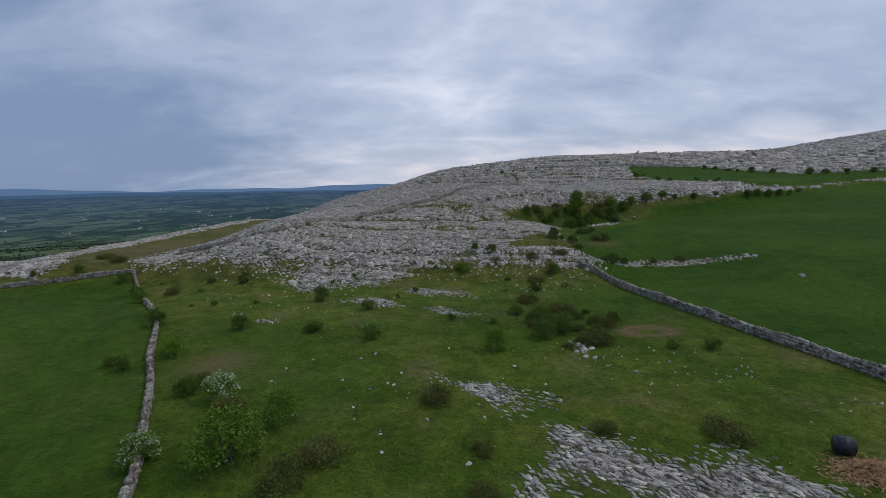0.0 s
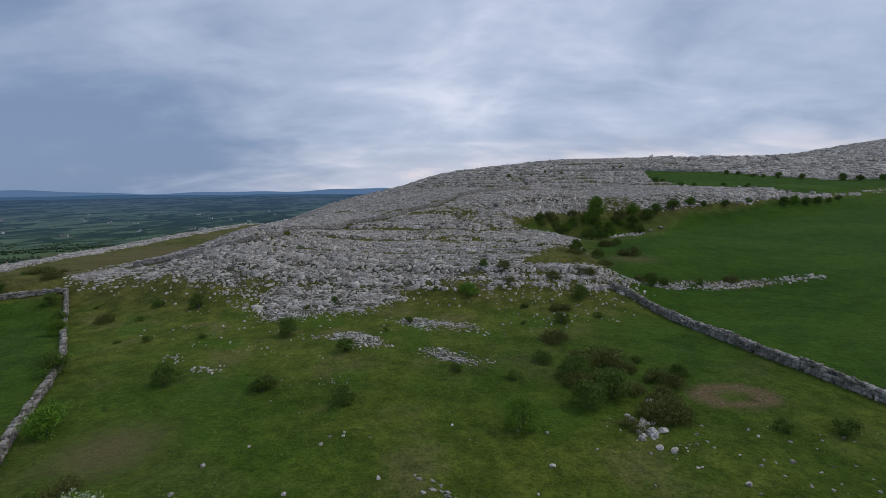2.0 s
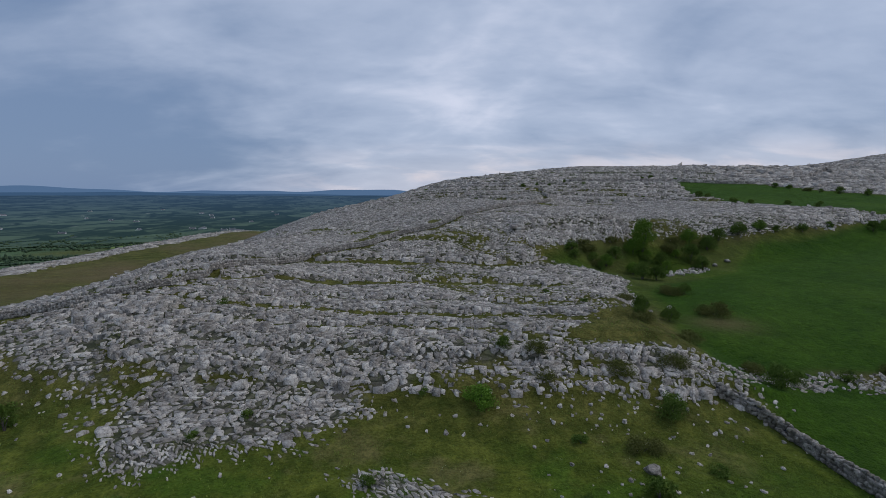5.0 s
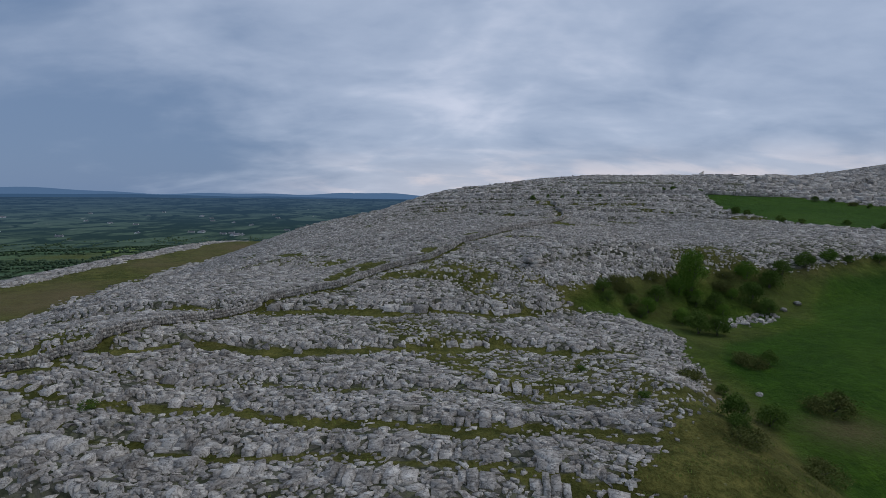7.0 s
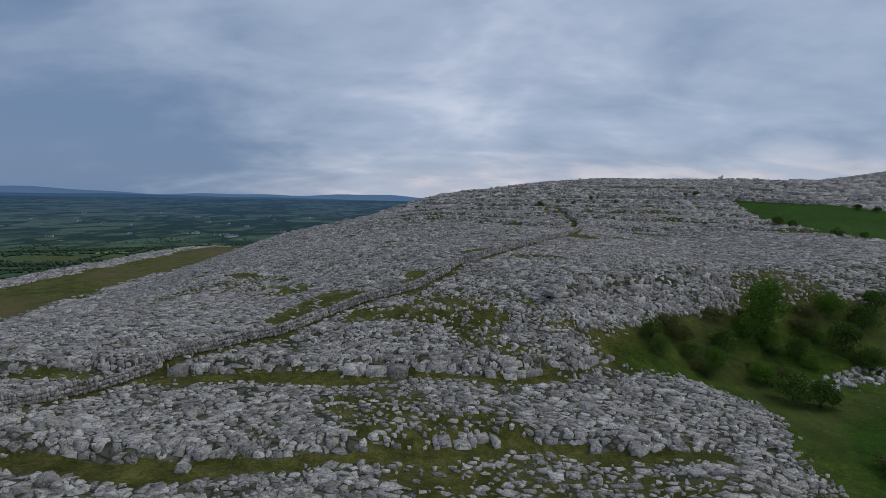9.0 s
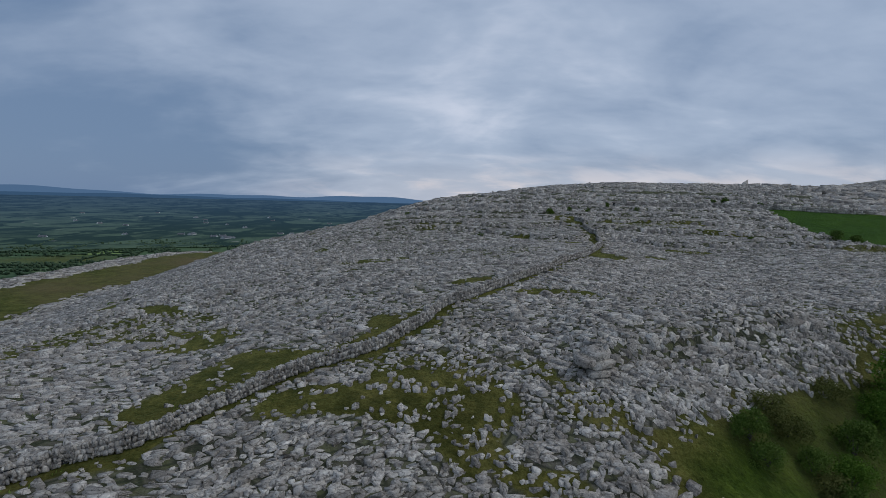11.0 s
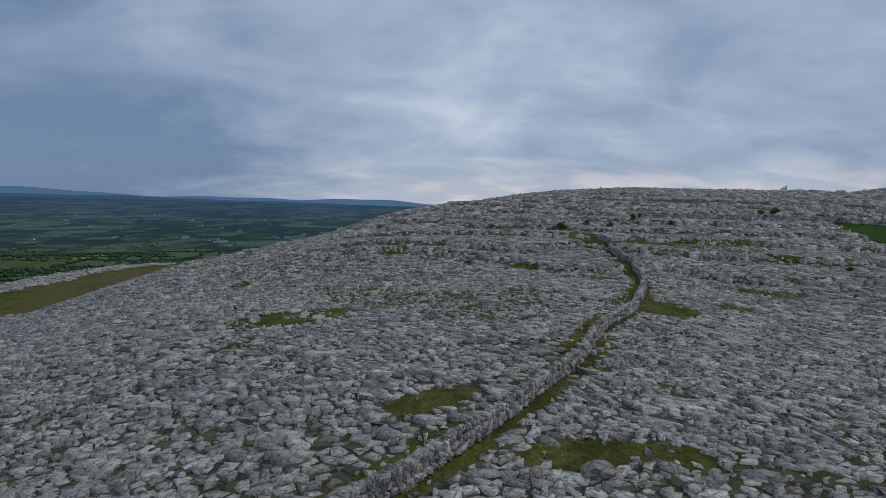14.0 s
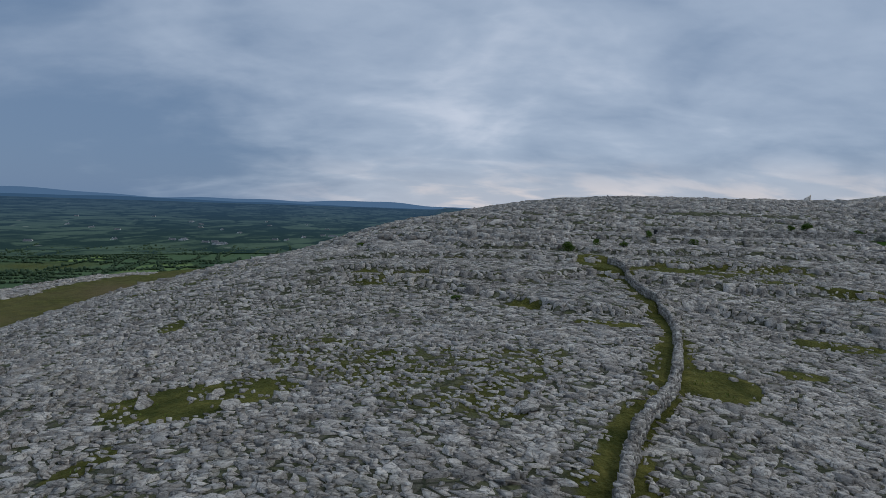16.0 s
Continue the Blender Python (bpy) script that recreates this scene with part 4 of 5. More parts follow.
tagged(held("pavement_stones", mesh_from("pavement_stones", verts, faces), STONE, land), "broken pale grey limestone pavement with dark cracks", kind="stuff")
for v in single:
    mid = v.mean(0)
    ob = held("limestone_block", mesh_from("limestone_block", v - mid, tri), BLOCK, land)
    ob.location = mid


# ---- dry stone walls ----
def smooth_line(points, gap):
    """Evenly spaced places and directions along a plan line, rounded a little."""
    p = np.array(points, float)
    for _ in range(2):
        p = np.concatenate([p[:1], np.stack([0.75 * p[:-1] + 0.25 * p[1:], 0.25 * p[:-1] + 0.75 * p[1:]], 1).reshape(-1, 2), p[-1:]])
    s = np.r_[0, np.cumsum(np.hypot(*np.diff(p, axis=0).T))]
    at = np.arange(0, s[-1], gap)
    q = np.stack([np.interp(at, s, p[:, k]) for k in (0, 1)], 1)
    d = np.gradient(q, axis=0)
    return q, d / np.hypot(*d.T)[:, None], at


def wall_stones(points, height, thick, stone, upright):
    """The stones of a wall: centre, half sizes, turn and lean of each."""
    q, d, at = smooth_line(points, 0.05)
    out = []
    course, z = 0, 0.0
    while z < height:
        rise_ = (stone * rng.uniform(0.55, 0.8)) if not upright else stone * rng.uniform(0.65, 1.05)
        for side in (-1, 1):
            s = rng.uniform(0, stone)
            while s < at[-1]:
                wide = (stone * rng.uniform(0.7, 1.6)) if not upright else stone * rng.uniform(0.28, 0.95)
                i = min(int((s + wide / 2) / 0.05), len(q) - 1)
                batter = thick / 2 * (1 - 0.35 * z / height) - 0.10 + rng.normal(0, 0.03)
                dip = 0.10 * math.sin(s * 0.9 + course) + 0.08 * math.sin(s * 2.3) + rng.normal(0, 0.07)
                c = q[i] + side * batter * np.array([-d[i, 1], d[i, 0]])
                if z < height + dip - 0.05 and rng.uniform() > 0.02:
                    out.append((c[0], c[1], z + rise_ / 2, wide / 2 * 1.04, (0.15 if upright else 0.16) * rng.uniform(0.8, 1.25), rise_ / 2 * rng.uniform(0.8, 1.25), math.atan2(d[i, 1], d[i, 0]) + rng.normal(0, 0.20), rng.normal(0, 0.28 if upright else 0.16)))
                s += wide
        z += rise_ * 0.93
        course += 1
    s = 0.0
    while s < at[-1]:
        wide = stone * rng.uniform(0.25, 0.7) if upright else stone * rng.uniform(0.4, 1.2)
        i = min(int(s / 0.05), len(q) - 1)
        tall = stone * (rng.uniform(0.35, 1.0) if upright else rng.uniform(0.25, 0.75))
        out.append((q[i, 0], q[i, 1], height - 0.05 + tall / 2 + 0.08 * math.sin(s * 0.9), wide / 2, thick * rng.uniform(0.18, 0.36), tall / 2, math.atan2(d[i, 1], d[i, 0]) + rng.normal(0, 0.35), rng.normal(0, 0.45 if upright else 0.3)))
        s += wide
    return np.array(out)


def stone_shapes(count):
    """A few rough stones, each about two across, with their triangles: shared by all the walls."""
    shapes = []
    for _ in range(count):
        bm = bmesh.new()
        bmesh.ops.create_cube(bm, size=2.0)
        bmesh.ops.bevel(bm, geom=bm.edges[:], offset=0.32, segments=1, affect="EDGES")
        bmesh.ops.triangulate(bm, faces=bm.faces[:])
        for v in bm.verts:
            v.co += Vector(rng.uniform(-0.24, 0.24, 3))
        me = bpy.data.meshes.new("stone")
        bm.to_mesh(me)
        bm.free()
        shapes.append(me)
    return shapes


SHAPES, OLD_SHAPES = stone_shapes(8), stone_shapes(8)


def seat(row, lift):
    x, y, z, sx, sy, sz, turn, tip = row
    return Matrix.Translation((x, y, float(ground(x, y)) + z + lift)) @ Euler((0, tip, turn)).to_matrix().to_4x4() @ Matrix.Diagonal((sx, sy, sz, 1))


def dry_wall(points, height, thick, stone, upright, near, label, block=None, rest=None):
    """A dry stone wall: a plain dark core sheet, single stones in the stretch near the given place, and the rest
    joined.
    """
    rows = wall_stones(points, height, thick, stone, upright)
    q, d, at = smooth_line(points, 0.5)
    n = len(q)
    side = np.stack([-d[:, 1], d[:, 0]], 1)
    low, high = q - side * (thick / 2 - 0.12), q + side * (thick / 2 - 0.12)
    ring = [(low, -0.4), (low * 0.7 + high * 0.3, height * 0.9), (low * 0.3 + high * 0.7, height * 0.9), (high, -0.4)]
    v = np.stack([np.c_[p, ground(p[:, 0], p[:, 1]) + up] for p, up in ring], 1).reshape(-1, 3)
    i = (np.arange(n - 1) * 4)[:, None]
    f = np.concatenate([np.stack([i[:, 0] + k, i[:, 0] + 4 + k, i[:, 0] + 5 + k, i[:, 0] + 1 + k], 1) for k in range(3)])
    wall = tagged(held("dry_stone_wall", mesh_from("dry_stone_wall", v, f), WALL_CORE), label, "stone wall")
    order = np.argsort(np.hypot(rows[:, 0] - near[0], rows[:, 1] - near[1]))
    for j in order[:300]:
        me = (OLD_SHAPES if block else SHAPES)[j % len(SHAPES)]
        ob = held("stone", me, block or WALL_BLOCK, wall)
        ob.matrix_basis = seat(rows[j], 0.0)
    vs, fs, start = [], [], 0
    shapes = []
    for me in SHAPES:
        co = np.empty(len(me.vertices) * 3, np.float32)
        me.vertices.foreach_get("co", co)
        tri = np.array([p.vertices[:] for p in me.polygons])
        shapes.append((co.reshape(-1, 3), tri))
    for j in order[300:]:
        co, tri = shapes[j % len(shapes)]
        m = np.array(seat(rows[j], 0.0))
        vs.append(co @ m[:3, :3].T + m[:3, 3])
        fs.append(tri + start)
        start += len(co)
    if vs:
        tagged(held("walling", mesh_from("walling", np.concatenate(vs), np.concatenate(fs)), rest or WALLING, wall), kind="stuff")
    return wall


# core sheet behind the stones, much darker than they are
WALL_CORE = material("dark_wall_core", plain_paint((0.03, 0.03, 0.03), (0.09, 0.09, 0.088), 5, 0.1), 0.95)
dry_wall(HILL_WALL, 0.52, 0.36, 0.25, True, (4, 108), "grey dry stone wall of upright limestone slabs climbing the pavement")
dry_wall([(19.3, 62.6), (20.7, 61.8), (22.3, 59), (22.8, 53.6), (23.3, 49), (24, 45), (25.6, 38.9), (27.1, 34.3), (28.3, 31), (28.9, 28), (29.5, 20), (30, 10)], 0.68, 0.40, 0.32, False, (24, 46), "grey dry stone wall between rough pasture and a green field", OLD_BLOCK, OLD_WALLING)
dry_wall([(-40.2, 63.5), (-39.1, 62), (-34, 54.7), (-28.4, 47.5), (-25.2, 42.3), (-22.8, 37.2), (-21.6, 34.9), (-19, 30.6), (-17.3, 27.3), (-15.5, 23.6), (-13.5, 19.8), (-10.5, 11)], 0.38, 0.24, 0.24, False, (-20, 32), "mossy dry stone wall beside thorn bushes", OLD_BLOCK, OLD_WALLING)
dry_wall([(-100, 55), (-75, 57.5), (-53, 58.6), (-48.3, 60.8), (-43.7, 62.6), (-40.4, 63.6)], 0.38, 0.36, 0.30, False, (-45, 62), "low dry stone wall along the top of a pasture", OLD_BLOCK, OLD_WALLING)
dry_wall([(40, 176), (49, 175.5), (70, 177.5), (98, 174), (127, 189), (165, 220), (201, 247), (266, 281), (330, 320)], 0.7, 0.7, 0.55, False, (60, 177), "distant dark dry stone wall crossing the bare hill")


# ---- bushes and trees ----
def crown_mesh(seed, wide, tall, lumps, leaves, size, white=0.0):
    """Leaf by leaf, on uneven lumps with gaps between them. Returns two meshes: leaves and blossom."""
    r = np.random.default_rng(seed)
    a, h = r.uniform(0, 6.3, lumps), r.uniform(0.12, 1.0, lumps) ** 0.8
    reach = np.sqrt(np.clip(1 - ((h - 0.38) / 0.68) ** 2, 0.06, 1)) * r.uniform(0.35, 0.85, lumps)
    c = np.stack([np.cos(a) * reach * wide / 2, np.sin(a) * reach * wide / 2, h * tall * 0.92], 1)
    lump = r.uniform(0.13, 0.26, lumps) * wide
    which = r.integers(0, lumps, leaves)
    d = r.normal(0, 1, (leaves, 3))
    d /= np.linalg.norm(d, axis=1)[:, None]
    p = c[which] + d * (lump[which] * r.uniform(0.45, 1.12, leaves))[:, None] * (1, 1, 0.8)
    p[:, 2] = np.abs(p[:, 2] - 0.03) + 0.03
    u = r.normal(0, 1, (leaves, 3)) + 0.4 * d
    u /= np.linalg.norm(u, axis=1)[:, None]
    w = np.cross(u, r.normal(0, 1, (leaves, 3)))
    w /= np.linalg.norm(w, axis=1)[:, None]
    s = (size * r.uniform(0.6, 1.4, leaves))[:, None]
    quad = np.stack([p - u * s, p + w * s * 0.55, p + u * s, p - w * s * 0.55], 1)
    flower = (r.uniform(0, 1, leaves) < white) & (d[:, 2] > -0.1)
    out = []
    for keep in (~flower, flower):
        n = int(keep.sum())
        out.append(mesh_from("crown", quad[keep].reshape(-1, 3), np.arange(4 * n).reshape(n, 4)) if n else None)
    return out


def limb(bm, points, radii, sides=6):
    """A tapered branch along some places."""
    rings = []
    for k, (p, r) in enumerate(zip(points, radii)):
        p = Vector(p)
        way = Vector(points[min(k + 1, len(points) - 1)]) - Vector(points[max(k - 1, 0)])
        turn = way.to_track_quat("Z", "Y")
        rings.append([bm.verts.new(p + turn @ Vector((r * math.cos(6.2832 * j / sides), r * math.sin(6.2832 * j / sides), 0))) for j in range(sides)])
    for lo, hi in zip(rings, rings[1:]):
        for j in range(sides):
            bm.faces.new((lo[j], lo[(j + 1) % sides], hi[(j + 1) % sides], hi[j]))
    bm.faces.new(rings[-1])


def trunk_mesh(seed, wide, tall):
    r = random.Random(seed)
    bm = bmesh.new()
    for k in range(r.randint(3, 5)):
        a, out = r.uniform(0, 6.28), r.uniform(0.12, 0.34) * wide
        b = r.uniform(0.5, 0.85) * tall
        limb(bm, [(0.05 * math.cos(a), 0.05 * math.sin(a), -0.15), (0.35 * out * math.cos(a), 0.35 * out * math.sin(a), b * 0.4), (out * math.cos(a + 0.3), out * math.sin(a + 0.3), b)], [0.035 * tall, 0.022 * tall, 0.008 * tall])
    return bm


KINDS = {}


def shrub(kind, name, label, category, leaf, wide, tall, lumps, leaves, size, white=0.0):
    """One bush of a kind, built at the foot of the world and taken away once it has been copied."""
    for variant in range(3):
        seed = len(KINDS) * 13 + variant * 5 + 3
        bm = trunk_mesh(seed, wide, tall)
        me = bpy.data.meshes.new("trunk")
        bm.to_mesh(me)
        bm.free()
        me.materials.append(BARK)
        green, white_mesh = crown_mesh(seed, wide, tall, lumps, leaves, size, white)
        green.materials.append(leaf)
        if white_mesh:
            white_mesh.materials.append(BLOSSOM)
        KINDS.setdefault(kind, []).append((name, label, category, me, green, white_mesh))


shrub("blossom", "hawthorn", "hawthorn bush in white blossom on rough grass", "bush", LEAF, 2.0, 1.7, 30, 5200, 0.05, 0.34)
shrub("thorn", "thorn_bush", "round green thorn bush on rough grass", "bush", LEAF, 2.5, 1.9, 32, 5600, 0.052)
shrub("dark", "thorn_bush", "dark green thorn bush beside limestone", "bush", LEAF_DARK, 2.3, 1.7, 28, 3800, 0.058)
shrub("bramble", "bramble", "low brownish bramble thicket on rough grass", "bush", LEAF_DRY, 2.6, 0.9, 32, 3800, 0.05)
shrub("small", "small_bush", "small dark green bush in the grass", "bush", LEAF_DARK, 1.25, 0.9, 16, 1700, 0.045)
shrub("fresh", "young_ash", "bright green young ash bush below a ledge", "bush", LEAF_FRESH, 2.3, 1.5, 22, 3600, 0.06)
shrub("tree", "ash_tree", "narrow green ash tree at the edge of a field", "tree", LEAF, 3.0, 4.2, 40, 7000, 0.075)


def plant(kind, x, y, grow=1.0, tall=1.0):
    name, label, category, trunk, green, white = KINDS[kind][rng.integers(0, 3)]
    root = tagged(new(name), label, category, group=label)
    if y > 110:
        grow *= 0.72
    root.matrix_basis = Matrix.Translation((x, y, float(ground(x, y)) - 0.03)) @ Euler((0, 0, rng.uniform(0, 6.28))).to_matrix().to_4x4() @ Matrix.Diagonal((grow, grow, grow * tall, 1))
    for part_name, me in (("trunk", trunk), ("crown", green), ("blossom", white)):
        if me:
            new(part_name, me).parent = root
    return root


PLANTS = [
    ("blossom", -13.2, 27.9, 1.05, 1), ("blossom", -14.3, 21.5, 0.95, 1), ("thorn", -8.6, 24.9, 0.95, 1), ("thorn", -10, 21.3, 1.45, 0.9), ("fresh", -20.2, 35.6, 0.95, 1),
    ("dark", -15.8, 28.9, 0.7, 1), ("bramble", -12.2, 26.7, 0.8, 1), ("bramble", -15.6, 30.6, 0.7, 1), ("dark", -17.3, 41.4, 0.75, 1), ("small", -10.6, 40.2, 1.2, 1), ("bramble", -10.6, 40.9, 0.6, 1),
    ("small", -5.4, 38.6, 1.25, 1), ("small", -6.7, 47, 1.3, 1), ("dark", -12.3, 51.1, 0.9, 1), ("small", -23.7, 59, 1.3, 1.3), ("thorn", 4.6, 35.1, 0.75, 1.25), ("bramble", -0.1, 26.8, 0.85, 1.2),
    ("bramble", 2, 18.2, 0.6, 1), ("dark", 8.9, 37.3, 1.0, 0.8), ("dark", 10.8, 38.7, 1.1, 0.8), ("bramble", 12.7, 35.9, 1.1, 0.9), ("dark", 9.5, 41.6, 1.1, 0.7), ("bramble", 11.8, 43.6, 1.3, 0.8),
    ("bramble", 14.5, 40.3, 0.9, 1), ("dark", 15.9, 40.9, 0.55, 1.1), ("small", 20.9, 34, 1.0, 1), ("small", 18.0, 34.5, 0.7, 1), ("dark", 15.5, 60.5, 0.8, 1), ("fresh", 3.8, 61.3, 0.95, 0.85), ("small", 11.7, 53.7, 1.2, 1),
    ("dark", -26, 43.5, 0.9, 1), ("bramble", 14.7, 22.2, 1.0, 0.8), ("bramble", 2.1, 21.5, 0.5, 1), ("dark", -40.2, 61.3, 0.7, 1), ("thorn", -33.2, 53, 0.7, 1), ("small", -28.3, 59.8, 1.0, 1), ("bramble", -31.5, 56.6, 0.8, 1),
    ("bramble", -5.6, 21.6, 1.1, 0.8), ("bramble", -7, 19.6, 1.0, 1), ("dark", -22.4, 33, 0.6, 1), ("small", -23.8, 33.9, 0.9, 1), ("dark", 26.8, 65.6, 0.6, 1), ("bramble", 8.7, 23.1, 0.6, 1), ("dark", -36, 56.9, 0.7, 1),
    ("bramble", 24.6, 66.8, 0.7, 1), ("small", 31.5, 66.5, 0.9, 1), ("bramble", 35.8, 67.3, 0.8, 1), ("bramble", 9.8, 48.6, 1.0, 0.8), ("small", 1.5, 42.6, 0.7, 1), ("bramble", 12.5, 57.6, 0.9, 0.8), ("dark", 5.8, 65.6, 0.5, 1), ("bramble", 8, 65.2, 0.7, 1),
    ("small", 18.9, 73.4, 1.35, 1.3), ("bramble", 27.6, 77.2, 1.2, 0.9), ("dark", 28.6, 78, 0.55, 1.1), ("small", 21.8, 79.5, 0.8, 1), ("bramble", 20.5, 81.5, 0.9, 0.7), ("dark", 18.2, 72, 0.6, 0.8), ("bramble", 21.5, 70.5, 1.0, 0.7),
    ("dark", 19.5, 98.3, 0.8, 1.1), ("bramble", 22.2, 99.4, 1.0, 1), ("dark", 26, 99.5, 1.0, 1), ("thorn", 24.2, 97.5, 0.8, 1), ("dark", 27.4, 93.4, 1.2, 1.1), ("dark", 29.2, 93, 1.0, 1.1), ("tree", 31, 102, 1.15, 1.1), ("thorn", 29.4, 101.6, 1.1, 1),
    ("dark", 33.2, 100.6, 1.0, 1), ("bramble", 26.5, 102.2, 1.0, 0.8), ("bramble", 29.5, 97.6, 1.2, 0.8), ("dark", 38, 101.9, 1.25, 1.1), ("thorn", 39.7, 105.6, 1.1, 1), ("dark", 38.4, 99.4, 1.0, 1), ("bramble", 35.6, 103.6, 1.1, 1), ("dark", 42, 104.6, 1.2, 1), ("dark", 44.8, 106.6, 1.1, 1),
    ("dark", 49, 108.4, 1.2, 1), ("thorn", 53.7, 110.4, 1.2, 1), ("small", 57, 111, 1.6, 1), ("dark", 62.3, 112.4, 1.1, 1), ("small", 68.9, 115, 1.6, 1), ("dark", 77.8, 116.2, 1.4, 1), ("thorn", 81, 117.4, 1.2, 1.1), ("dark", 84.3, 118, 1.4, 1), ("dark", 88, 119.4, 1.3, 0.9), ("small", 91.4, 120.6, 1.6, 1), ("small", 95.5, 122.6, 1.6, 1),
    ("bramble", 26.9, 84.6, 1.1, 0.8), ("dark", 28.4, 84.6, 0.7, 1), ("dark", 22.4, 75.4, 0.8, 1), ("bramble", 18, 71, 1.0, 0.7), ("bramble", 13.5, 63.8, 0.9, 0.7), ("bramble", 17.4, 64.6, 0.9, 0.8), ("dark", 24.8, 64.4, 0.9, 1), ("bramble", 8.4, 63.2, 0.7, 0.7),
    ("dark", 62.5, 145.6, 1.3, 1), ("dark", 63.5, 143.6, 1.1, 0.9), ("small", 64, 134.6, 2.0, 0.9), ("dark", 66.5, 132.6, 0.9, 0.8), ("small", 72.5, 130, 1.8, 0.9), ("small", 77, 127.6, 1.8, 1), ("dark", 96.5, 168.6, 1.2, 0.9), ("dark", 99.5, 167, 1.0, 1), ("bramble", 102, 163.5, 1.3, 1),
    ("dark", 107, 158.6, 1.5, 1), ("dark", 112, 155.8, 1.4, 1), ("dark", 122, 152.6, 1.7, 1), ("dark", 127, 152.4, 1.6, 0.9), ("dark", 134, 152.5, 1.5, 0.9), ("dark", 143, 152.6, 1.6, 0.9), ("small", 103.5, 160.8, 1.7, 1),
    ("dark", 66.2, 180.6, 0.95, 1.1), ("small", 63.4, 180.2, 1.3, 1), ("small", 72.6, 178.5, 1.6, 0.8), ("dark", 23.9, 163.2, 1.0, 1), ("dark", 28.2, 165.8, 0.6, 1.2), ("small", 31.6, 165.4, 1.2, 1), ("small", 37, 171, 1.2, 1.4), ("small", 41.8, 168, 1.4, 1), ("small", -2.6, 169.6, 1.5, 0.8),
    ("small", 48.4, 143.6, 0.8, 1), ("small", -17, 72.2, 0.8, 0.6), ("small", 12, 80.2, 0.7, 0.6), ("small", -29.8, 124.3, 1.1, 0.4), ("bramble", -28.5, 124.8, 0.8, 0.4), ("small", 9.9, 145.4, 1.2, 0.5), ("small", 14.5, 75.5, 0.7, 0.6),
    ("bramble", -44, 66.5, 1.0, 0.8), ("bramble", -48, 70, 1.2, 0.8), ("dark", -52, 76, 0.9, 0.8), ("bramble", -57, 84, 1.2, 0.7), ("dark", -47, 62.9, 0.6, 1), ("small", -52, 61.7, 0.9, 1), ("dark", -62, 84, 1.0, 0.7), ("small", -66, 100, 1.2, 0.7),
]
for row in PLANTS:
    plant(*row)
for _ in range(38):
    x, y = rng.uniform(15, 42), rng.uniform(94, 106)
    if inside(x, y, [(16, 97), (21, 95), (27, 96), (33, 97.5), (42, 102), (40, 106), (30, 104.5), (20, 100.5)], 0.1) > 0.5:
        plant(("bramble", "dark", "thorn", "bramble")[int(rng.integers(0, 4))], x, y, rng.uniform(0.45, 0.95), rng.uniform(0.7, 1.1))
for _ in range(12):
    plant(("bramble", "dark", "bramble")[int(rng.integers(0, 3))], 10.5 + rng.normal(0, 2.0), 41 + rng.normal(0, 2.6), rng.uniform(0.5, 0.95), rng.uniform(0.6, 0.9))
for _ in range(16):
    plant("small", rng.uniform(-36, 20), rng.uniform(40, 63), rng.uniform(0.4, 0.9), rng.uniform(0.6, 1.0))


# ---- loose stones, bale and hay ----
def rough_stone(seed, flat=0.7):
    """A boulder: a cut and knocked-about lump."""
    r = np.random.default_rng(seed)
    bm = bmesh.new()
    bmesh.ops.create_icosphere(bm, subdivisions=2, radius=1.0)
    for _ in range(9):
        way = Vector(r.normal(0, 1, 3)).normalized()
        cut = r.uniform(0.55, 0.85)
        for v in bm.verts:
            over = v.co.dot(way) - cut
            if over > 0:
                v.co -= way * over
    for v in bm.verts:
        v.co += Vector(r.normal(0, 0.025, 3))
        v.co.z *= flat
    me = bpy.data.meshes.new("boulder")
    bm.to_mesh(me)
    bm.free()
    me.materials.append(BLOCK)
    return me


BOULDERS = [rough_stone(50 + k) for k in range(7)]


def boulder(x, y, size, label="pale grey limestone boulder lying on the grass"):
    ob = tagged(new("boulder", BOULDERS[int(rng.integers(0, 7))]), label, "boulder", group="boulders")
    s = size * rng.uniform(0.8, 1.2, 3)
    ob.matrix_basis = Matrix.Translation((x, y, float(ground(x, y)) + 0.22 * size)) @ Euler((rng.normal(0, 0.2), rng.normal(0, 0.2), rng.uniform(0, 6.3))).to_matrix().to_4x4() @ Matrix.Diagonal((*s, 1))


for k in range(26):
    a, r = rng.uniform(0, 6.3), abs(rng.normal(0, 1))
    boulder(10.8 + 0.75 * r * math.cos(a) + 0.25 * (k % 3), 34.6 + 1.5 * r * math.sin(a), rng.uniform(0.13, 0.32), "pale limestone boulder in a heap of field stones")
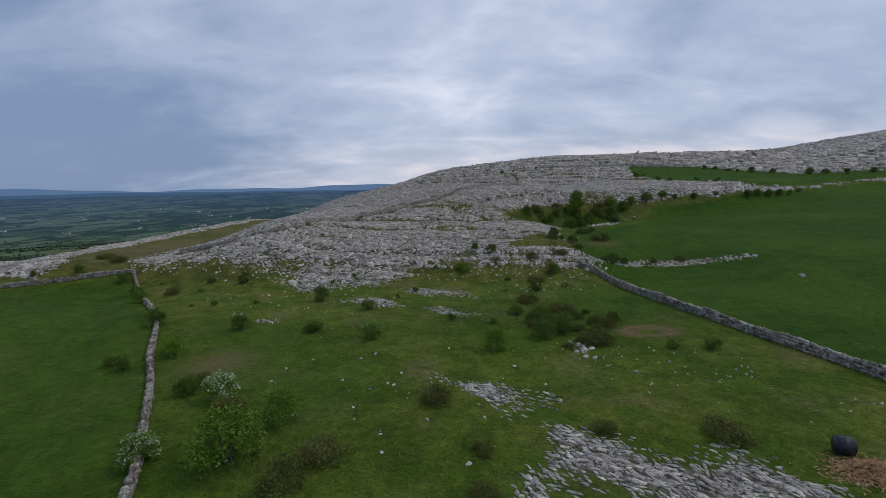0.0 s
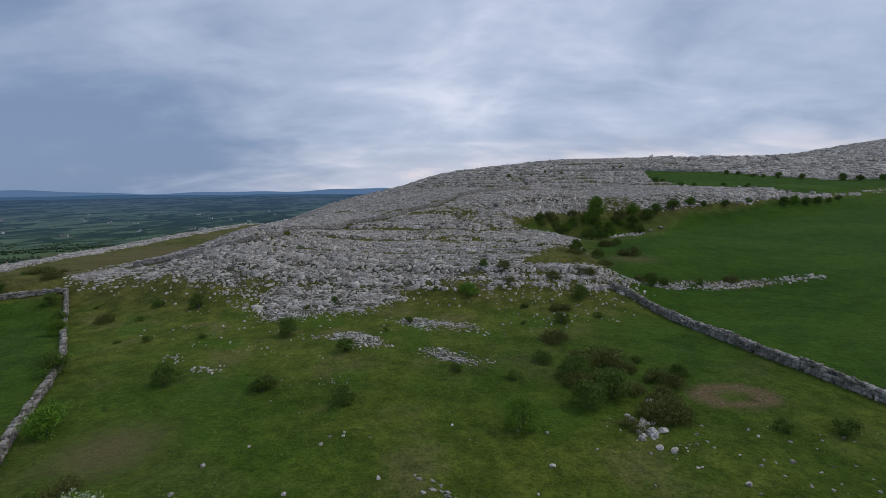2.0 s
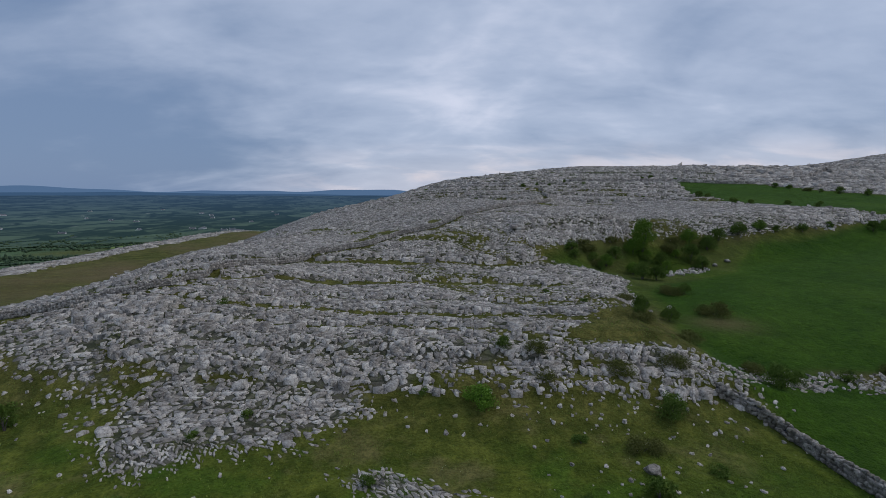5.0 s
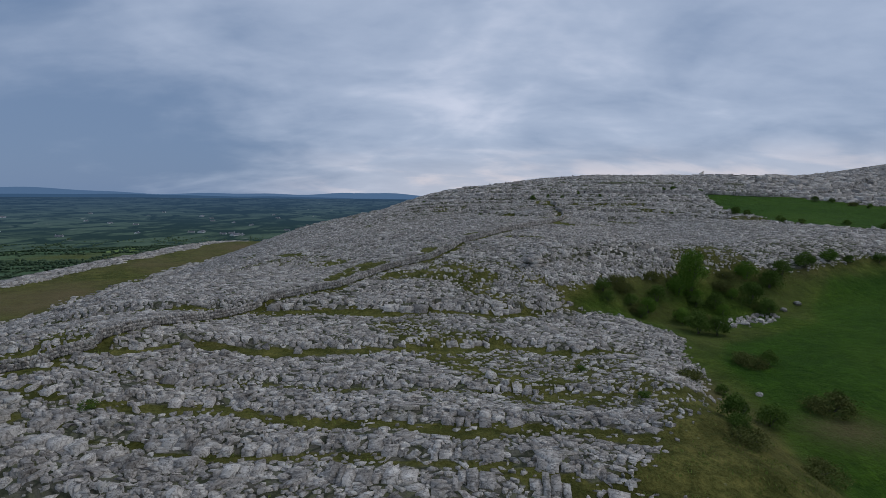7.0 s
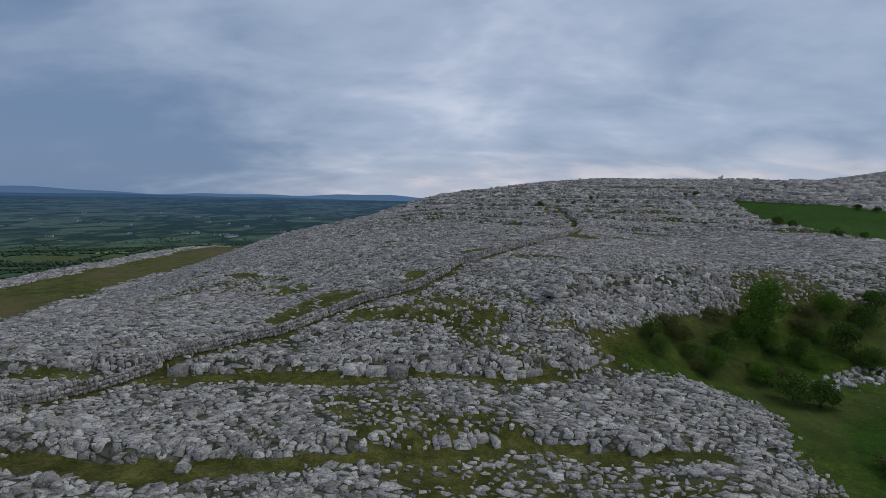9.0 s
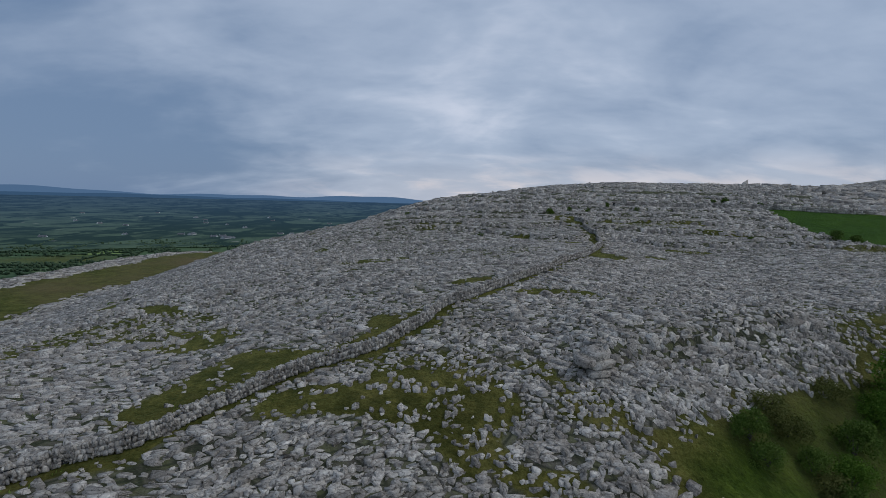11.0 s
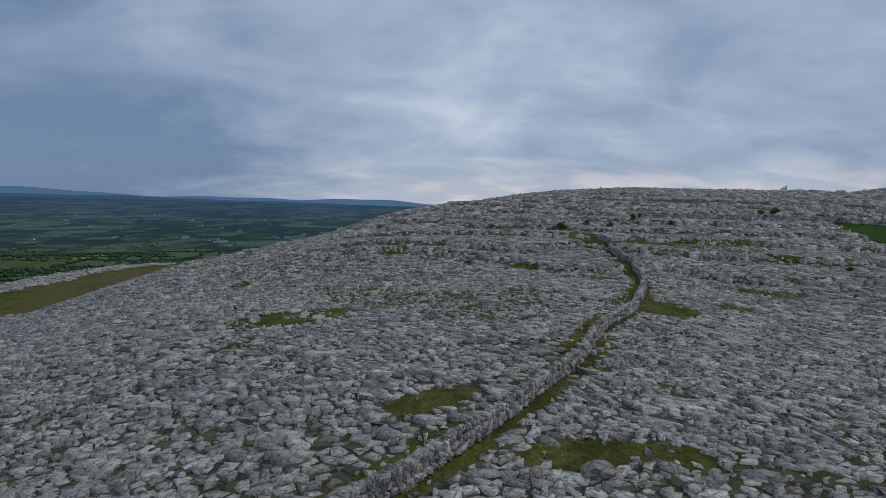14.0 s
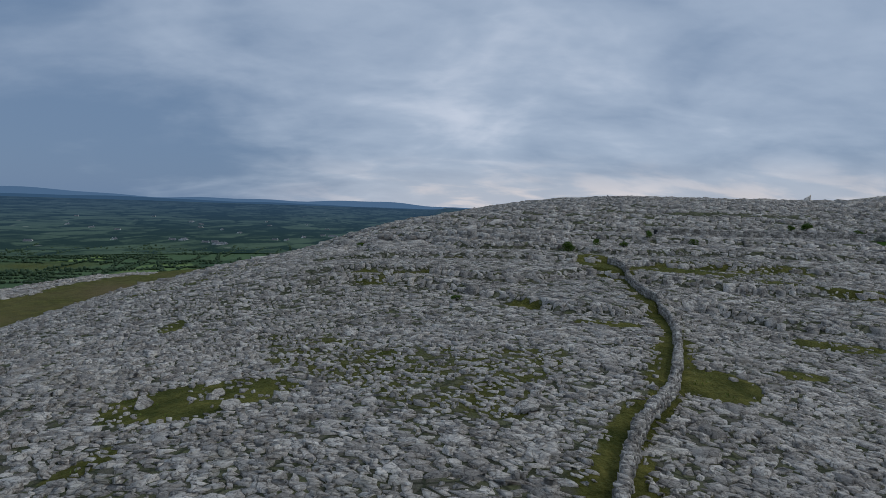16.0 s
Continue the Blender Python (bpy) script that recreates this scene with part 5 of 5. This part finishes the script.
for x, y, size in ((5.5, 32, 0.16), (-10, 28.5, 0.14), (1.4, 20.5, 0.18), (16.5, 31.8, 0.16), (13.4, 30.2, 0.18), (12.2, 55.8, 0.5), (44, 55, 0.4), (-11.6, 62.4, 0.5), (-9.2, 66.5, 0.4), (-16, 80.4, 0.55), (-13.2, 80, 0.45), (-8.5, 81.6, 0.5), (5.4, 78.6, 0.5), (6.3, 77.4, 0.4),
                   (21.8, 78, 0.25), (24.3, 79.4, 0.25), (32.5, 96, 0.4), (34.2, 96.4, 0.35), (36.2, 97.4, 0.4), (38.8, 98.6, 0.4), (41, 100.5, 0.45), (43.6, 102, 0.5),
                   (11.6, 109.2, 0.5), (8.9, 105.4, 0.6), (3.2, 107.2, 0.45), (-1.8, 108.8, 0.55), (-3.4, 106.8, 0.5), (1.4, 111.4, 0.45), (16.6, 104.8, 0.55), (-5.2, 126.6, 0.55), (-2.2, 127.6, 0.4), (-0.9, 126, 0.5), (12.3, 124.8, 0.55), (-6.6, 127.8, 0.4)):
    boulder(x, y, size)


def stones_on(ring, count, low, high):
    """Small loose stones strewn over a stretch."""
    xs, ys = [p[0] for p in ring], [p[1] for p in ring]
    x, y = rng.uniform(min(xs), max(xs), count * 3), rng.uniform(min(ys), max(ys), count * 3)
    keep = np.flatnonzero(inside(x, y, ring, 0.5) > rng.uniform(0, 1, count * 3))[:count]
    x, y, s = x[keep], y[keep], rng.uniform(low, high, len(keep))
    return x, y, s


strewn = [
    ([(-20, 50), (-14, 48.6), (-8, 46.4), (-8, 45.2), (-14, 47.4), (-20, 49)], 25, 0.04, 0.09), ([(-10, 42.2), (-5, 42.4), (-5, 41), (-10, 41)], 16, 0.04, 0.09),
    ([(9, 27), (22, 27), (22, 35), (9, 36)], 80, 0.04, 0.11), ([(-12, 24), (6, 20), (8, 36), (-10, 40)], 50, 0.05, 0.15), ([(-26, 52), (-4, 44), (-2, 56), (-24, 62)], 70, 0.05, 0.15), ([(6, 50), (20, 56), (20, 64), (6, 64)], 110, 0.05, 0.17),
    ([(-34, 60), (22, 58), (22, 67), (-34, 68)], 160, 0.06, 0.2), ([(8, 61.5), (24, 62), (24, 66.5), (8, 67)], 420, 0.07, 0.19), ([(31, 95), (37, 96.6), (40.5, 100), (37, 100), (32, 97.6)], 90, 0.10, 0.30), ([(10, 97), (14, 97.6), (20, 100), (30, 104), (30, 106.5), (20, 103), (11, 99.6)], 650, 0.08, 0.26), ([(13, 70), (17, 73), (22, 80), (25, 92), (22, 94), (21, 84), (15, 76)], 200, 0.06, 0.20), ([(22, 64.4), (34, 65.4), (46, 65.4), (46, 67.2), (34, 67.4), (22, 67)], 340, 0.07, 0.22),
    ([(-6, 92), (14, 93), (13, 104), (4, 103.5), (-1, 99)], 520, 0.08, 0.26), ([(-22, 106), (-12, 104), (-8, 110), (-20, 114)], 130, 0.08, 0.26), ([(5, 106), (34, 106), (40, 130), (18, 124)], 500, 0.08, 0.26), ([(12, 12), (26, 12), (26, 26), (12, 26)], 60, 0.04, 0.10),
]
sets, start = [], 0
for ring, count, low, high in strewn:
    x, y, s = stones_on(ring, count, low, high)
    v, f = chunk_arrays(x, y, s, s * rng.uniform(0.6, 1.0, len(s)), rng.uniform(0, 6.3, len(s)), s * rng.uniform(0.35, 0.8, len(s)), lean=0.25)
    sets.append((v.reshape(-1, 3), f + start))
    start += v.size // 3
tagged(held("loose_stones", mesh_from("loose_stones", np.concatenate([s[0] for s in sets]), np.concatenate([s[1] for s in sets])), STONE), "small loose limestone rubble strewn in the grass", "stones", kind="stuff")


def bale_and_hay():
    x, y = 19.0, 20.4
    bm = bmesh.new()
    bmesh.ops.create_cone(bm, cap_ends=True, segments=28, radius1=0.62, radius2=0.62, depth=1.15)
    bmesh.ops.bevel(bm, geom=[e for e in bm.edges if abs(e.verts[0].co.z - e.verts[1].co.z) < 0.01 and abs(e.verts[0].co.z) > 0.5], offset=0.12, segments=3, affect="EDGES")
    for v in bm.verts:
        v.co += v.co.normalized() * 0.03 * noise.noise(v.co * 3)
        v.co.z *= 0.94 if v.co.x > 0 else 1.0
    bale = part("silage_bale", bm, PLASTIC)
    bale.matrix_basis = Matrix.Translation((x, y, float(ground(x, y)) + 0.42)) @ Euler((radians(90), 0, radians(70))).to_matrix().to_4x4() @ Matrix.Scale(0.70, 4)
    for p in bale.data.polygons:
        p.use_smooth = True
    tagged(bale, "black plastic wrapped round bale beside old hay", "bale")
    net = bmesh.new()
    bmesh.ops.create_cone(net, cap_ends=False, segments=28, radius1=0.635, radius2=0.635, depth=0.05)
    part("wrap_band", net, PLASTIC, bale, "loose band of black wrap")
    r = np.random.default_rng(5)
    n = 2600
    px, py = r.normal(0, 0.9, n), r.normal(0, 0.55, n)
    pz = 0.42 * np.exp(-(px / 1.0) ** 2 - (py / 0.6) ** 2) * r.uniform(0.3, 1.15, n)
    gx, gy = 18.9 + px * 0.9 + 0.2, 18.9 + py
    base_z = ground(gx, gy)
    a, l, w = r.uniform(0, 6.3, n), r.uniform(0.08, 0.22, n), r.uniform(0.01, 0.03, n)
    u = np.stack([np.cos(a) * l, np.sin(a) * l, r.normal(0, 0.05, n)], 1)
    v = np.stack([-np.sin(a) * w, np.cos(a) * w, np.full(n, 0.01)], 1)
    p = np.stack([gx, gy, base_z + pz + 0.02], 1)
    tagged(held("hay_heap", mesh_from("hay_heap", np.stack([p - u, p + v, p + u, p - v], 1).reshape(-1, 3), np.arange(4 * n).reshape(n, 4)), STRAW), "heap of old brown hay on bare ground", "hay", kind="stuff")


bale_and_hay()


# ---- grass and flowers ----
def tufts(count, x0, x1, y0, y1, test, tall, name, label, mat):
    x, y = rng.uniform(x0, x1, count), rng.uniform(y0, y1, count)
    keep = test(x, y) > rng.uniform(0, 1, count)
    x, y = x[keep], y[keep]
    n, blades = len(x), 5
    x, y = np.repeat(x, blades) + rng.normal(0, 0.12, n * blades), np.repeat(y, blades) + rng.normal(0, 0.12, n * blades)
    z = ground(x, y) - 0.03
    h = tall * rng.uniform(0.5, 1.4, len(x))
    a = rng.uniform(0, 6.3, len(x))
    lean = rng.uniform(0.2, 0.7, len(x)) * h
    w = 0.035
    p = np.stack([x, y, z], 1)
    side = np.stack([-np.sin(a) * w, np.cos(a) * w, 0 * a], 1)
    tip = p + np.stack([np.cos(a) * lean, np.sin(a) * lean, h], 1)
    v = np.stack([p - side, p + side, tip], 1).reshape(-1, 3)
    tagged(held(name, mesh_from(name, v, np.arange(len(v)).reshape(-1, 3)), mat), label, "grass", kind="stuff")


def rough_grass(x, y):
    keep = (1 - rocky(x, y)) * (1 - inside(x, y, FIELD, 1)) * (1 - inside(x, y, WEST, 1))
    return keep * (0.25 + 0.75 * ss(-0.2, 0.5, wave(x, y, 3.7, 61))) * (1 - 0.6 * ss(70, 90, y))


tufts(26000, -42, 46, 12, 70, rough_grass, 0.10, "grass_tufts", "tufts of rough olive grass", BLADE)
tufts(12000, -60, 60, 66, 165, rough_grass, 0.13, "hill_grass", "thin dry grass between limestone ledges", BLADE)
tufts(260, -12, 24, 14, 64, lambda x, y: (1 - rocky(x, y)) * ss(0.1, 0.5, wave(x, y, 5.2, 71)), 0.05, "meadow_flowers", "pale meadow flowers in the rough grass", BLOSSOM)


# ---- the lowland ----
def clump_shape(seed):
    bm = bmesh.new()
    bmesh.ops.create_icosphere(bm, subdivisions=1, radius=1.0)
    r = np.random.default_rng(seed)
    for v in bm.verts:
        v.co *= r.uniform(0.6, 1.25)
    bmesh.ops.triangulate(bm, faces=bm.faces[:])
    v = np.array([v.co[:] for v in bm.verts])
    f = np.array([[w.index for w in p.verts] for p in bm.faces])
    bm.free()
    return v, f


def hedgerows():
    shapes = [clump_shape(k) for k in range(4)]
    vs, fs, start = [], [], 0
    for _ in range(190):
        far = rng.uniform(0, 1) ** 0.7
        d, a = 330 + 650 * far, rng.uniform(radians(-52), radians(4))
        cx, cy = d * math.sin(a), d * math.cos(a) + 60
        if float(base(cx, cy)) > 32:
            continue
        turn = 0.3 + (0 if rng.uniform() < 0.62 else 1.57) + rng.normal(0, 0.12)
        length, bend = rng.uniform(40, 170), rng.normal(0, 0.0012)
        wood = rng.uniform() < 0.07
        n = int(length / 4.0) * (2 if wood else 1)
        for k in range(n):
            if rng.uniform() < 0.12:
                continue
            s = (rng.uniform(-0.5, 0.5) if wood else k / n - 0.5) * length
            off = bend * s * s + (rng.normal(0, 11) if wood else rng.normal(0, 0.8))
            x, y = cx + s * math.cos(turn) - off * math.sin(turn), cy + s * math.sin(turn) + off * math.cos(turn)
            wide, tall = rng.uniform(1.5, 2.8), rng.uniform(1.0, 2.2) * (1.6 if wood or rng.uniform() < 0.15 else 1)
            v, f = shapes[int(rng.integers(0, 4))]
            vs.append(v * (wide, wide, tall) + (x, y, float(ground(x, y)) + tall * 0.7))
            fs.append(f + start)
            start += len(v)
    tagged(held("hedgerows", mesh_from("hedgerows", np.concatenate(vs), np.concatenate(fs)), HEDGE), "dark hedgerows and small woods of the lowland", "hedgerow", kind="stuff")


HEDGE = material("far_hedge", leaf_paint((0.030, 0.060, 0.030), (0.066, 0.105, 0.050)), 0.9)
hedgerows()


def box(bm, x0, x1, y0, y1, z0, z1):
    v = [bm.verts.new((x, y, z)) for x in (x0, x1) for y in (y0, y1) for z in (z0, z1)]
    for f in ((0, 1, 3, 2), (4, 6, 7, 5), (0, 4, 5, 1), (2, 3, 7, 6), (0, 2, 6, 4), (1, 5, 7, 3)):
        bm.faces.new([v[i] for i in f])


def farmhouse(long, deep, eaves, ridge, wall_mat, name, label):
    """A gabled building with its roof, chimneys, door and windows; its foot is at the middle of the ground floor."""
    root = tagged(new(name), label, "house", group="lowland buildings")
    bm = bmesh.new()
    box(bm, -long / 2, long / 2, -deep / 2, deep / 2, -0.5, eaves)
    for x in (-long / 2, long / 2 - 0.3):
        a = [bm.verts.new((x + d, y, z)) for d in (0, 0.3) for y, z in ((-deep / 2, eaves), (deep / 2, eaves), (0, ridge - 0.15))]
        bm.faces.new(a[:3])
        bm.faces.new(a[3:])
        for i, j in ((0, 1), (1, 2), (2, 0)):
            bm.faces.new((a[i], a[j], a[j + 3], a[i + 3]))
    part("wall", bm, wall_mat, root)
    bm = bmesh.new()
    for s in (-1, 1):
        q = [bm.verts.new((x, y, z)) for y, z in ((s * (deep / 2 + 0.35), eaves - 0.15), (0, ridge)) for x in (-long / 2 - 0.2, long / 2 + 0.2)]
        top = [bm.verts.new(v.co + Vector((0, 0, 0.18))) for v in q]
        for f in ((0, 1, 3, 2),):
            bm.faces.new([q[i] for i in f])
            bm.faces.new([top[i] for i in f])
        for i, j in ((0, 1), (1, 3), (3, 2), (2, 0)):
            bm.faces.new((q[i], q[j], top[j], top[i]))
    roof = part("roof", bm, SLATE, root)
    if eaves < 4:
        for x in (-long / 2 + 0.7, long / 2 - 1.3):
            bm = bmesh.new()
            box(bm, x, x + 0.6, -0.4, 0.4, ridge - 0.3, ridge + 0.9)
            part("chimney", bm, wall_mat, roof)
    for k in range(4):
        bm = bmesh.new()
        x = -long / 2 + long * (k + 0.5) / 4
        box(bm, x - 0.5, x + 0.5, -deep / 2 - 0.04, -deep / 2 + 0.1, 0.0 if k == 1 else 0.9, 2.1)
        part("door" if k == 1 else "window", bm, GLASS_DARK, root)
    return root


HOMES = ((-506, 1010), (-487, 1014), (-430, 985), (-395, 960), (-420, 1000), (-388, 972), (-338, 1090), (-316, 1096), (-690, 905), (-600, 985), (-250, 1230), (-305, 1180), (-280, 1255), (-560, 1330), (-640, 1380), (-830, 1240), (-1180, 1650), (-780, 1600), (-330, 1500), (-210, 1420), (-150, 1400), (-950, 1320), (-1020, 1800), (-600, 1750), (-880, 980), (-1050, 1150), (-740, 1200), (-480, 1250), (-700, 1500), (-440, 1680), (-520, 1560), (-1250, 1400))
first = farmhouse(12, 6.5, 2.6, 5.0, RENDER_WHITE, "farmhouse", "white rendered farmhouse with a slate roof among fields")
shed = farmhouse(20, 10, 4.2, 6.2, STEEL, "farm_shed", "long grey metal farm shed among fields")
for k, (x, y) in enumerate(HOMES):
    m = Matrix.Translation((x, y, float(ground(x, y)))) @ Euler((0, 0, (0.3, 1.7, 0.1, 1.3)[k % 4])).to_matrix().to_4x4()
    if k == 0:
        first.matrix_basis = m
    elif k == 1:
        shed.matrix_basis = m
    else:
        copy_thing(shed if k % 7 == 3 else first, m)
